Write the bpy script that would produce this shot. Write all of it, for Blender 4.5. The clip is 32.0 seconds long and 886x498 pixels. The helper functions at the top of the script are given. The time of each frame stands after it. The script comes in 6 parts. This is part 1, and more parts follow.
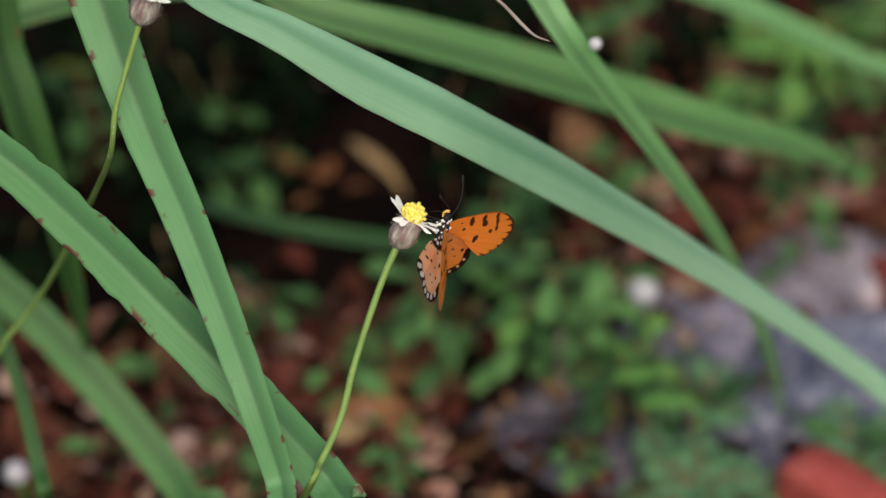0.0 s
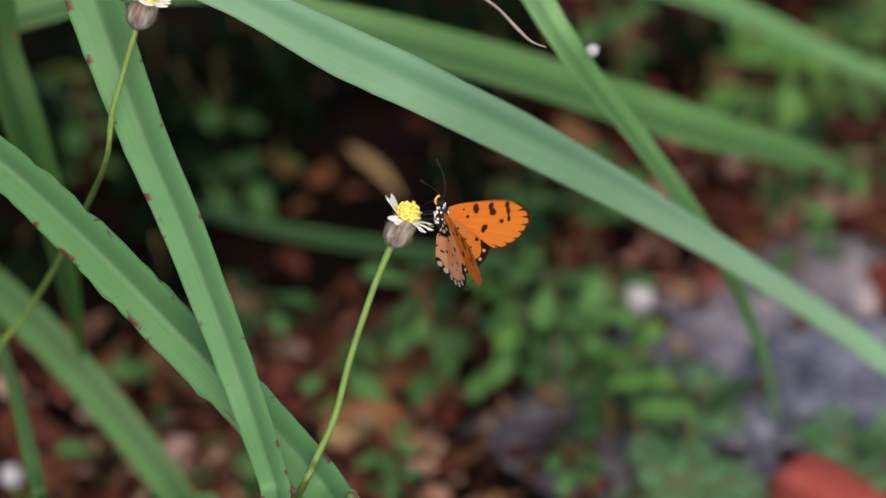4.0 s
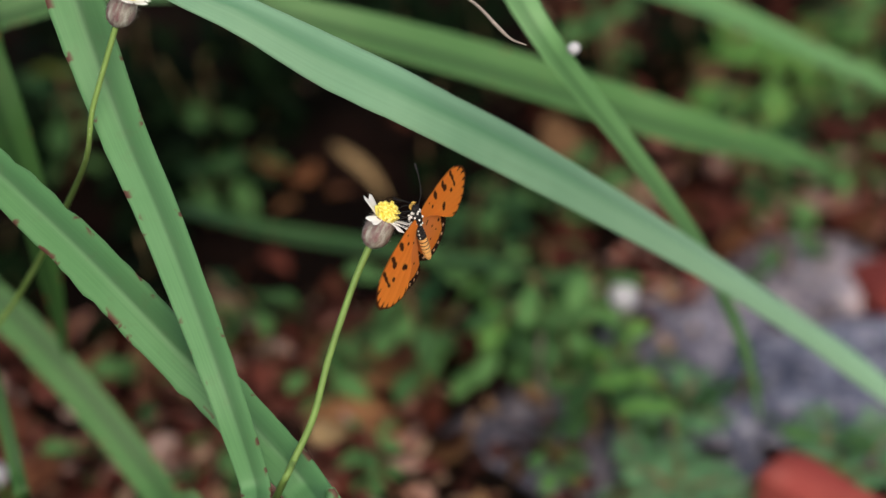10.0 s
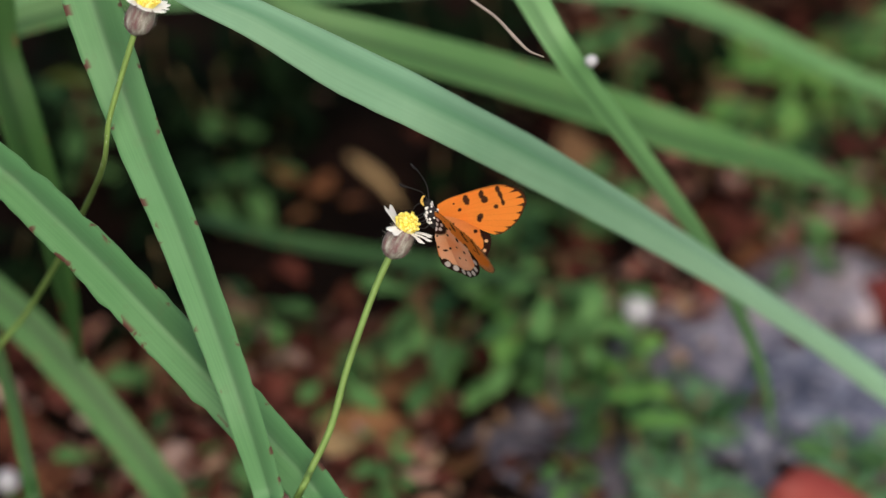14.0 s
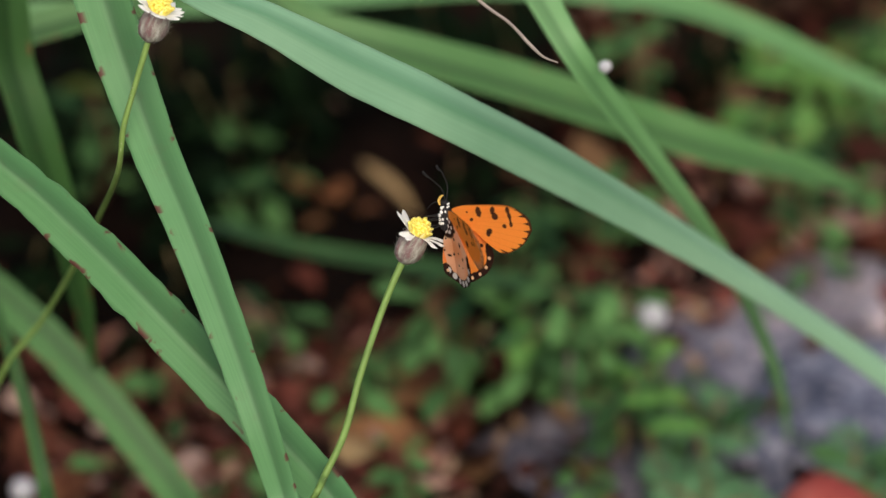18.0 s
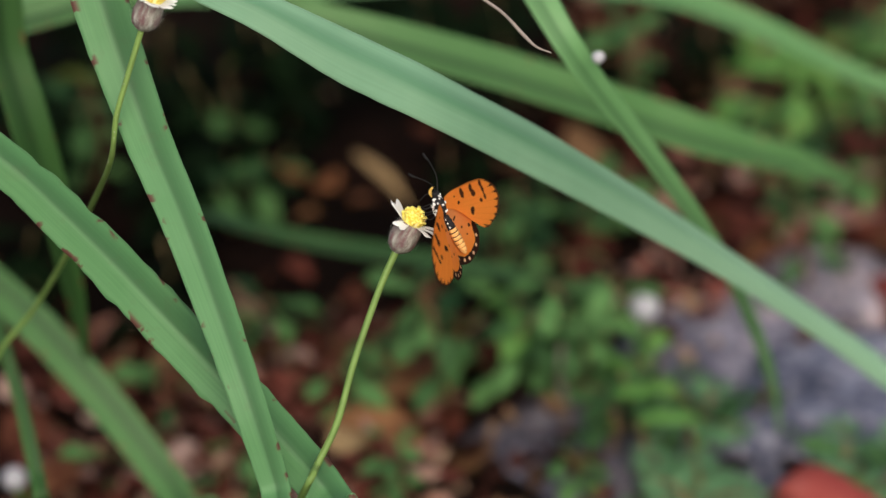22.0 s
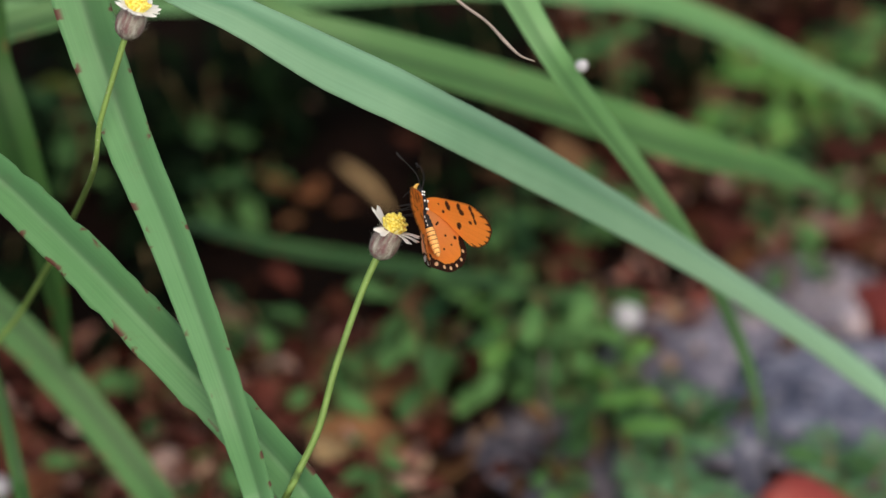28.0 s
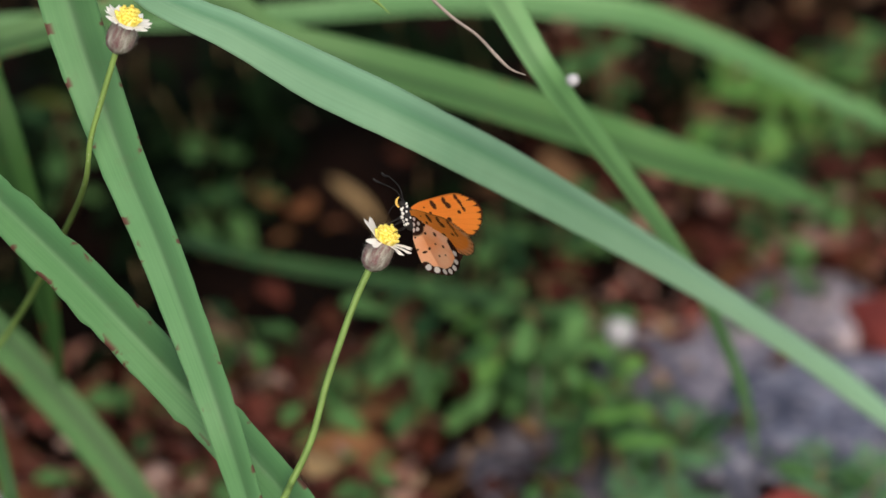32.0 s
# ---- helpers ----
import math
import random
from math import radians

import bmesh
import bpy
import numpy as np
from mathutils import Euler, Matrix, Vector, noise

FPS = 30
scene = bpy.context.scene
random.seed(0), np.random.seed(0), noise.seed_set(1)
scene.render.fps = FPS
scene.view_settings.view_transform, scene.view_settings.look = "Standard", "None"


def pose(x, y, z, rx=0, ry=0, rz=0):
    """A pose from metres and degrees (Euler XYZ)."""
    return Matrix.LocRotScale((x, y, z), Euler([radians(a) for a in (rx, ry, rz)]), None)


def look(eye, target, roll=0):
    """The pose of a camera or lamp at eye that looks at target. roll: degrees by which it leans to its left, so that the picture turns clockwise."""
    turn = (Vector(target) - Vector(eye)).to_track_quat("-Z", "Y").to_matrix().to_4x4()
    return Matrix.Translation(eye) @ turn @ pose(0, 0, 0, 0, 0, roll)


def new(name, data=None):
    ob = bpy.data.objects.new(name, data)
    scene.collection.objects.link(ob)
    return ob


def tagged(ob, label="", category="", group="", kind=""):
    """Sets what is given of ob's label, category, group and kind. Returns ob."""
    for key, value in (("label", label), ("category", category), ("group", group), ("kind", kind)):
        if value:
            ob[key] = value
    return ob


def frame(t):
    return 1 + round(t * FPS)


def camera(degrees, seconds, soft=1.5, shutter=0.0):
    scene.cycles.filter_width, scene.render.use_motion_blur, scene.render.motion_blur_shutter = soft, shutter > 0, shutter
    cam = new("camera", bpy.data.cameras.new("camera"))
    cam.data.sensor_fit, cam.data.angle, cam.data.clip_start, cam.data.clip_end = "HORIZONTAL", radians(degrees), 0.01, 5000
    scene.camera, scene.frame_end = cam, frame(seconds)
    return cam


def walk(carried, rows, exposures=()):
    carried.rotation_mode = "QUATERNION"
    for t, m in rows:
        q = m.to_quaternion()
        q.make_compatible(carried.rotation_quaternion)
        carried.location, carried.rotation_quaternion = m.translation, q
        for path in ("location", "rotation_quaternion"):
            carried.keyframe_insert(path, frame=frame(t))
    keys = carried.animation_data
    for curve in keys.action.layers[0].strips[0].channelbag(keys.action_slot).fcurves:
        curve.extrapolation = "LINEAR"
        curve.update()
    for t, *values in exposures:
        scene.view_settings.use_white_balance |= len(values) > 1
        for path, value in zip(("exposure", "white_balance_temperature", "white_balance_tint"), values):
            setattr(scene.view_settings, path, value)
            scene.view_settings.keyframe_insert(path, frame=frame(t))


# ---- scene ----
# ---------------------------------------------------------------- camera
cam = camera(16, 32.0)
cam.data.dof.use_dof = True
cam.data.dof.focus_distance = 1.0
cam.data.dof.aperture_fstop = 5.6
walk(cam, [
    (0, pose(-0.00383, -0.81888, 0.87396, 54.551, 0.466, -0.361)),
    (0.5, pose(-0.00455, -0.81891, 0.87392, 54.631, 0.436, -0.378)),
    (1, pose(-0.00551, -0.81910, 0.87365, 54.788, 0.306, -0.160)),
    (1.5, pose(-0.00577, -0.81925, 0.87343, 54.692, 0.267, -0.198)),
    (2, pose(-0.00595, -0.81890, 0.87394, 54.958, 0.223, -0.295)),
    (2.5, pose(-0.00519, -0.81879, 0.87409, 54.955, 0.267, -0.413)),
    (3, pose(-0.00464, -0.81874, 0.87416, 54.773, 0.288, -0.321)),
    (3.5, pose(-0.00392, -0.81894, 0.87389, 54.687, 0.217, -0.228)),
    (5.5, pose(-0.00216, -0.81890, 0.87394, 54.628, 0.187, -0.285)),
    (6, pose(-0.00152, -0.81921, 0.87349, 54.623, 0.198, -0.373)),
    (6.5, pose(-0.00142, -0.81929, 0.87338, 54.454, 0.245, -0.182)),
    (7, pose(-0.00147, -0.81909, 0.87366, 54.665, -0.047, -0.081)),
    (7.5, pose(-0.00121, -0.81867, 0.87426, 54.669, -0.166, -0.118)),
    (8, pose(-0.00025, -0.81859, 0.87438, 54.664, -0.074, -0.331)),
    (8.5, pose(-0.00048, -0.81877, 0.87413, 54.717, 0.012, -0.327)),
    (9, pose(-0.00057, -0.81880, 0.87409, 54.809, 0.116, -0.305)),
    (9.5, pose(0.00043, -0.81925, 0.87343, 54.529, 0.178, -0.218)),
    (10, pose(0.00155, -0.81955, 0.87301, 54.678, 0.159, -0.301)),
    (10.5, pose(0.00124, -0.81969, 0.87280, 54.619, 0.289, -0.130)),
    (11, pose(0.00091, -0.81989, 0.87252, 54.609, 0.382, -0.100)),
    (11.5, pose(0.00073, -0.82022, 0.87206, 54.726, 0.252, 0.111)),
    (12, pose(0.00067, -0.82011, 0.87220, 54.682, 0.165, 0.025)),
    (12.5, pose(0.00042, -0.81960, 0.87293, 54.769, 0.094, -0.046)),
    (13, pose(0.00000, -0.81915, 0.87358, 55.000, 0.000, -0.000)),
    (13.5, pose(0.00005, -0.81958, 0.87296, 54.926, -0.092, 0.142)),
    (14, pose(0.00012, -0.81974, 0.87274, 54.896, -0.200, 0.202)),
    (14.5, pose(0.00008, -0.81985, 0.87257, 55.090, -0.037, 0.179)),
    (16.5, pose(0.00145, -0.82008, 0.87225, 54.973, 0.203, -0.015)),
    (17, pose(0.00181, -0.81994, 0.87245, 54.918, 0.250, 0.062)),
    (17.5, pose(0.00092, -0.81991, 0.87249, 55.104, 0.119, 0.137)),
    (18, pose(0.00029, -0.82006, 0.87229, 55.037, 0.137, 0.303)),
    (18.5, pose(-0.00008, -0.82057, 0.87154, 54.871, -0.064, 0.352)),
    (19, pose(-0.00046, -0.82014, 0.87217, 55.061, -0.182, 0.368)),
    (19.5, pose(-0.00062, -0.82022, 0.87205, 55.029, -0.125, 0.279)),
    (20, pose(-0.00118, -0.82046, 0.87171, 55.053, -0.074, 0.231)),
    (20.5, pose(-0.00098, -0.82085, 0.87116, 54.994, -0.101, 0.144)),
    (21, pose(0.00023, -0.82113, 0.87075, 54.998, 0.017, 0.126)),
    (21.5, pose(0.00022, -0.82094, 0.87102, 54.844, -0.089, 0.280)),
    (22, pose(0.00006, -0.82072, 0.87134, 54.919, -0.132, 0.310)),
    (22.5, pose(0.00017, -0.82074, 0.87130, 54.969, -0.157, 0.286)),
    (23, pose(0.00130, -0.82093, 0.87104, 54.821, -0.171, 0.246)),
    (23.5, pose(0.00142, -0.82086, 0.87114, 54.939, -0.184, 0.132)),
    (24, pose(0.00104, -0.82046, 0.87171, 54.997, -0.173, 0.081)),
    (24.5, pose(0.00182, -0.82086, 0.87113, 54.883, -0.134, 0.068)),
    (25, pose(0.00132, -0.82083, 0.87118, 55.040, -0.063, 0.027)),
    (25.5, pose(-0.00016, -0.82066, 0.87143, 55.033, -0.093, -0.039)),
    (27.5, pose(-0.00057, -0.82094, 0.87102, 55.000, -0.311, 0.042)),
    (28, pose(-0.00030, -0.82083, 0.87118, 55.085, -0.320, 0.050)),
    (28.5, pose(0.00012, -0.82083, 0.87118, 55.079, -0.272, -0.069)),
    (29, pose(0.00006, -0.82112, 0.87077, 55.243, -0.234, -0.098)),
    (29.5, pose(-0.00003, -0.82149, 0.87024, 55.165, -0.217, -0.163)),
    (30, pose(-0.00017, -0.82161, 0.87006, 55.197, -0.340, -0.177)),
    (30.5, pose(-0.00033, -0.82168, 0.86997, 55.281, -0.292, -0.090)),
    (31, pose(0.00039, -0.82191, 0.86964, 55.257, -0.255, -0.188)),
    (31.5, pose(0.00037, -0.82197, 0.86955, 55.331, -0.334, -0.048)),
    (32, pose(0.00027, -0.82198, 0.86954, 55.452, -0.325, -0.103)),
])

# ---------------------------------------------------------------- light: a dull sky, softened sun
world = bpy.data.worlds.new("overcast_sky")
scene.world = world
world.use_nodes = True
wn = world.node_tree
sky = wn.nodes.new("ShaderNodeTexSky")
sky.sky_type = "NISHITA"
sky.sun_disc = False
sky.sun_elevation = radians(49)
sky.sun_rotation = radians(171)
sky.dust_density = 8.0
sky.ozone_density = 0.65
wn.links.new(sky.outputs["Color"], wn.nodes["Background"].inputs["Color"])
wn.nodes["Background"].inputs["Strength"].default_value = 0.15
sun = new("sun", bpy.data.lights.new("sun", "SUN"))
sun.data.energy = 1.3
sun.data.angle = radians(60)
sun.data.color = (1.0, 0.93, 0.82)
sun.matrix_world = look((0.15, -0.95, 1.1), (0, 0, 0))
scene.view_settings.exposure = 0.0


# ---------------------------------------------------------------- helpers of this scene
def part(name, bm, material, parent=None, label="", smooth=True):
    """Link a bmesh as one mesh object under a thing or a part."""
    me = bpy.data.meshes.new(name)
    bm.to_mesh(me)
    bm.free()
    return part_of(name, me, material, parent, label, smooth)


def part_of(name, me, material, parent=None, label="", smooth=True):
    if smooth:
        me.polygons.foreach_set("use_smooth", [True] * len(me.polygons))
    if not me.materials:
        for m in material if isinstance(material, (list, tuple)) else (material,):
            me.materials.append(m)
    ob = new(name, me)
    if parent:
        ob.parent = parent
    if label:
        ob["label"] = label
    return ob


def thing(name, place, label, category, group="", kind=""):
    ob = new(name)
    ob.matrix_world = place if isinstance(place, Matrix) else Matrix.Translation(place)
    ob.empty_display_size = 0.01
    return tagged(ob, label, category, group, kind)


def spline(points, n):
    """Points along a smooth line through the given ones (any dimension)."""
    p = np.array(points, float)
    p = np.vstack([2 * p[0] - p[1], p, 2 * p[-1] - p[-2]])
    out = []
    for t in np.linspace(0, len(points) - 1 - 1e-9, n):
        k, u = int(t), t - int(t)
        a, b, c, d = p[k:k + 4]
        out.append(0.5 * (2 * b + (c - a) * u + (2 * a - 5 * b + 4 * c - d) * u * u + (3 * b - a - 3 * c + d) * u ** 3))
    return np.array(out)


def tube(points, radii, sides=8, n=24, bm=None):
    """A bmesh tube along a smooth line with a radius that changes on the way."""
    bm = bm or bmesh.new()
    line = spline([(*p, r) for p, r in zip(points, radii)], n)
    rings = []
    for i, row in enumerate(line):
        a, b = line[max(i - 1, 0)][:3], line[min(i + 1, n - 1)][:3]
        turn = Vector(b - a).to_track_quat("Z", "X")
        rings.append([bm.verts.new(Vector(row[:3]) + turn @ Vector((max(row[3], 1e-5) * math.cos(k * math.tau / sides), max(row[3], 1e-5) * math.sin(k * math.tau / sides), 0)))
                      for k in range(sides)])
    for r, s in zip(rings, rings[1:]):
        for k in range(sides):
            bm.faces.new((r[k], r[(k + 1) % sides], s[(k + 1) % sides], s[k]))
    bm.faces.new(rings[0][::-1])
    bm.faces.new(rings[-1])
    return bm


def lathe(profile, sides=24, bm=None, m=None, wob=0.0):
    """A bmesh turned round z from (radius, height) pairs."""
    bm = bm or bmesh.new()
    m = m or Matrix()
    rings = []
    for r, z in profile:
        rings.append([bm.verts.new(m @ Vector(((r + wob * r * math.sin(5 * a + 40 * z)) * math.cos(a), (r + wob * r * math.sin(5 * a + 40 * z)) * math.sin(a), z)))
                      for a in (k * math.tau / sides for k in range(sides))])
    for r, s in zip(rings, rings[1:]):
        for k in range(sides):
            bm.faces.new((r[k], r[(k + 1) % sides], s[(k + 1) % sides], s[k]))
    bm.faces.new(rings[0][::-1])
    bm.faces.new(rings[-1])
    return bm


# ---------------------------------------------------------------- materials
def material(name, base, rough=0.6, spec=0.4):
    m = bpy.data.materials.new(name)
    m.use_nodes = True
    b = m.node_tree.nodes["Principled BSDF"]
    b.inputs["Base Color"].default_value = (*base, 1)
    b.inputs["Roughness"].default_value = rough
    b.inputs["Specular IOR Level"].default_value = spec
    return m, m.node_tree, b


def node(tree, kind, **inputs):
    n = tree.nodes.new(kind)
    for k, v in inputs.items():
        n.inputs[k.replace("_", " ")].default_value = v
    return n


def ramp(tree, source, stops):
    r = tree.nodes.new("ShaderNodeValToRGB")
    while len(r.color_ramp.elements) < len(stops):
        r.color_ramp.elements.new(0.5)
    for e, (p, c) in zip(r.color_ramp.elements, stops):
        e.position, e.color = p, (*c, 1)
    tree.links.new(source, r.inputs["Fac"])
    return r.outputs["Color"]


def mix(tree, fac, a, b, blend="MIX"):
    n = tree.nodes.new("ShaderNodeMix")
    n.data_type, n.blend_type = "RGBA", blend
    for socket, v in ((n.inputs["Factor"], fac), (n.inputs["A"], a), (n.inputs["B"], b)):
        if isinstance(v, bpy.types.NodeSocket):
            tree.links.new(v, socket)
        elif isinstance(v, (int, float)):
            socket.default_value = v
        else:
            socket.default_value = (*v, 1)
    return n.outputs["Result"]


def bump(tree, bsdf, height, strength, distance):
    b = node(tree, "ShaderNodeBump", Strength=strength, Distance=distance)
    tree.links.new(height, b.inputs["Height"])
    tree.links.new(b.outputs["Normal"], bsdf.inputs["Normal"])


def noise_of(tree, scale, detail=4.0, source="Object"):
    co = tree.nodes.new("ShaderNodeTexCoord")
    n = node(tree, "ShaderNodeTexNoise", Scale=scale, Detail=detail)
    tree.links.new(co.outputs[source], n.inputs["Vector"])
    return n.outputs["Fac"]


def node_out(tree, operation, source, value):
    n = tree.nodes.new("ShaderNodeMath")
    n.operation = operation
    tree.links.new(source, n.inputs[0])
    n.inputs[1].default_value = value
    return n.outputs[0]


def blade_material(name, light, dark, rib, brown, rust=0.625, rough=0.5, broad=False):
    """Grass blade: fine ribs along it, a rib in the middle with painted crease shade, pale rims, rusty specks."""
    m, t, b = material(name, light, rough, 0.25)
    uv = t.nodes.new("ShaderNodeUVMap")
    sep = t.nodes.new("ShaderNodeSeparateXYZ")
    t.links.new(uv.outputs["UV"], sep.inputs[0])
    wave = node(t, "ShaderNodeTexNoise", Scale=1.0, Detail=3.0)
    mp = node(t, "ShaderNodeMapping", Scale=(26.0, 0.5, 1.0))
    t.links.new(uv.outputs["UV"], mp.inputs["Vector"])
    t.links.new(mp.outputs["Vector"], wave.inputs["Vector"])
    patch = noise_of(t, 30.0, 3.0)
    col = mix(t, ramp(t, wave.outputs["Fac"], [(0.3, (0, 0, 0)), (0.7, (0.6, 0.6, 0.6))]), light, dark)
    col = mix(t, ramp(t, patch, [(0.42, (0, 0, 0)), (0.62, (0.3, 0.3, 0.3))]), col, rib)
    # crease shade put into colour: one half darker, or a band when broad
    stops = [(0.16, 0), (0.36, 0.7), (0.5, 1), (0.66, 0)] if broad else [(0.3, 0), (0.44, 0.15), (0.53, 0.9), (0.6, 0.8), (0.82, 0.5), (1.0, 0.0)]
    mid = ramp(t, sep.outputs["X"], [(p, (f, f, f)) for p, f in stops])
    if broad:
        # the painted shade band fades towards the hanging end, coloured pale as if lit
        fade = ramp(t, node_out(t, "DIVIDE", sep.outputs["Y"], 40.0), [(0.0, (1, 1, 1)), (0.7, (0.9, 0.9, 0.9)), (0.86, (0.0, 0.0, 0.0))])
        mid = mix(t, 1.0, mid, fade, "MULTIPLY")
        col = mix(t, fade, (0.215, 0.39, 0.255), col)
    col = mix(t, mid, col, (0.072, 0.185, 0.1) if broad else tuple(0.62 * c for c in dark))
    rim = ramp(t, sep.outputs["X"], [(0.0, (0.65, 0.65, 0.65)), (0.05, (0, 0, 0)), (0.95, (0, 0, 0)), (1.0, (0.65, 0.65, 0.65))])
    col = mix(t, rim, col, rib)
    speck = noise_of(t, 150.0, 3.0)
    edge = ramp(t, sep.outputs["X"], [(0.0, (1, 1, 1)), (0.07, (0.9, 0.9, 0.9)), (0.14, (0.05, 0.05, 0.05)), (0.86, (0.05, 0.05, 0.05)), (0.93, (0.9, 0.9, 0.9)), (1.0, (1, 1, 1))])
    sp = ramp(t, speck, [(rust, (0, 0, 0)), (rust + 0.04, (1, 1, 1))])
    spots = mix(t, 1.0, sp, edge, "MULTIPLY")
    col = mix(t, spots, col, brown)
    t.links.new(col, b.inputs["Base Color"])
    bump(t, b, wave.outputs["Fac"], 0.12, 0.0004)
    b.inputs["Subsurface Weight"].default_value = 0.0
    return m


def leaf_material(name, a, c, rough=0.55, dry=False, spec=0.25):
    """Leaf: a shade for each leaf, lighter veins and blotches."""
    m, t, b = material(name, a, rough, spec)
    info = t.nodes.new("ShaderNodeObjectInfo")
    geo = t.nodes.new("ShaderNodeNewGeometry")
    add = t.nodes.new("ShaderNodeMath")
    add.operation = "ADD"
    t.links.new(info.outputs["Random"], add.inputs[0])
    t.links.new(geo.outputs["Random Per Island"], add.inputs[1])
    fr = t.nodes.new("ShaderNodeMath")
    fr.operation = "FRACT"
    t.links.new(add.outputs[0], fr.inputs[0])
    stops = [(0.0, a), (1.0, c)] if not dry else dry
    col = ramp(t, fr.outputs[0], stops)
    patch = noise_of(t, 120.0, 4.0)
    col = mix(t, ramp(t, patch, [(0.35, (0, 0, 0)), (0.75, (0.55, 0.55, 0.55))]), col, tuple(0.5 * x for x in a))
    t.links.new(col, b.inputs["Base Color"])
    bump(t, b, patch, 0.3, 0.0006)
    return m


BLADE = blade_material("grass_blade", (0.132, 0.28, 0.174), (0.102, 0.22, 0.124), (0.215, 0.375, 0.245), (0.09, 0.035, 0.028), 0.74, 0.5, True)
BLADE_DULL = blade_material("grass_blade_far", (0.074, 0.185, 0.056), (0.053, 0.135, 0.043), (0.102, 0.21, 0.078), (0.16, 0.06, 0.03))
BLADE_SOFT = blade_material("grass_blade_soft", (0.112, 0.262, 0.098), (0.088, 0.215, 0.08), (0.15, 0.305, 0.132), (0.16, 0.06, 0.03), 0.76)
# darker copy of the blade green, with shade put into the colour
BLADE_DIM = blade_material("grass_blade_dim", (0.036, 0.105, 0.025), (0.022, 0.07, 0.018), (0.054, 0.13, 0.038), (0.16, 0.06, 0.03))
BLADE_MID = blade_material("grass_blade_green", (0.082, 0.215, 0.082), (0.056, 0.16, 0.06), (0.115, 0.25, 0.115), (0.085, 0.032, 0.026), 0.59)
# darkest copy: shade on the low blade behind is coloured in
BLADE_SHADE = blade_material("grass_blade_shade", (0.032, 0.085, 0.022), (0.02, 0.062, 0.018), (0.05, 0.11, 0.037), (0.16, 0.06, 0.03))
WEED = leaf_material("weed_leaf", (0.01, 0.04, 0.013), (0.105, 0.24, 0.075), 0.65, False, 0.15)
WEED_BLUE = leaf_material("feather_leaf", (0.065, 0.165, 0.075), (0.14, 0.29, 0.14), 0.6, False, 0.2)
# leaf green cut to near black: deep shade put into the colour
WEED_SHADE = leaf_material("weed_leaf_shade", (0.001, 0.0025, 0.001), (0.004, 0.013, 0.0035), 0.8, False, 0.05)
OLIVE = leaf_material("olive_leaf", (0.055, 0.08, 0.012), (0.08, 0.105, 0.018), 0.65, False, 0.15)
WEED_LIGHT = leaf_material("weed_leaf_young", (0.09, 0.23, 0.05), (0.14, 0.3, 0.07), 0.6, False, 0.2)
DRY = leaf_material("dead_leaf", (0.05, 0.02, 0.012), (0.3, 0.14, 0.07), 0.7,
                    [(0.0, (0.004, 0.002, 0.0016)), (0.26, (0.012, 0.005, 0.004)), (0.42, (0.06, 0.017, 0.012)), (0.6, (0.11, 0.032, 0.022)), (0.7, (0.05, 0.026, 0.012)), (0.84, (0.15, 0.085, 0.042)), (0.93, (0.28, 0.18, 0.11)), (1.0, (0.4, 0.28, 0.2))], 0.06)
DRY_PALE = leaf_material("pale_dead_leaf", (0.1, 0.035, 0.025), (0.3, 0.14, 0.07), 0.7,
                         [(0.0, (0.03, 0.01, 0.008)), (0.3, (0.11, 0.032, 0.026)), (0.55, (0.2, 0.068, 0.054)), (0.8, (0.29, 0.16, 0.12)), (1.0, (0.48, 0.36, 0.31))], 0.06)
TAN = leaf_material("tan_leaf", (0.27, 0.18, 0.085), (0.38, 0.27, 0.13), 0.7)
BROWN = leaf_material("brown_leaf", (0.15, 0.065, 0.028), (0.25, 0.125, 0.05), 0.7)
STEM = leaf_material("flower_stalk", (0.155, 0.265, 0.068), (0.185, 0.3, 0.078), 0.5)
TWIG = leaf_material("twig", (0.25, 0.21, 0.19), (0.3, 0.26, 0.23), 0.75)
RUST = leaf_material("rust_leaf", (0.11, 0.038, 0.018), (0.2, 0.082, 0.03), 0.75)
ROSY = leaf_material("rosy_leaf", (0.24, 0.14, 0.12), (0.36, 0.25, 0.21), 0.7)
WEED_STEM = leaf_material("weed_stem", (0.16, 0.14, 0.06), (0.2, 0.1, 0.06), 0.6)
PETAL, pt, pb = material("white_petal", (0.9, 0.91, 0.9), 0.55, 0.3)
glow = node(pt, "ShaderNodeBsdfTranslucent", Color=(0.97, 0.97, 0.95, 1))
blended = node(pt, "ShaderNodeMixShader", Fac=0.3)
pt.links.new(pb.outputs[0], blended.inputs[1])
pt.links.new(glow.outputs[0], blended.inputs[2])
pt.links.new(blended.outputs[0], pt.nodes["Material Output"].inputs["Surface"])
PALE = material("white_tuft", (0.43, 0.44, 0.48), 0.8, 0.1)[0]


def soil_material():
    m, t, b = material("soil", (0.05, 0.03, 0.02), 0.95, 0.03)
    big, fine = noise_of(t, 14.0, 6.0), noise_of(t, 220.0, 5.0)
    # soil kept near black: the shade under plants is put into its colour
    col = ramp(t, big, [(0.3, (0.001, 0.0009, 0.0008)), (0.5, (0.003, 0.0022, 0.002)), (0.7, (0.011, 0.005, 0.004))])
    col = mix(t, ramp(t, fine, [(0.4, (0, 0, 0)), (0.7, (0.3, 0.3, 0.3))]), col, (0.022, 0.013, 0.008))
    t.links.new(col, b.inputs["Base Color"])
    bump(t, b, fine, 0.8, 0.003)
    return m


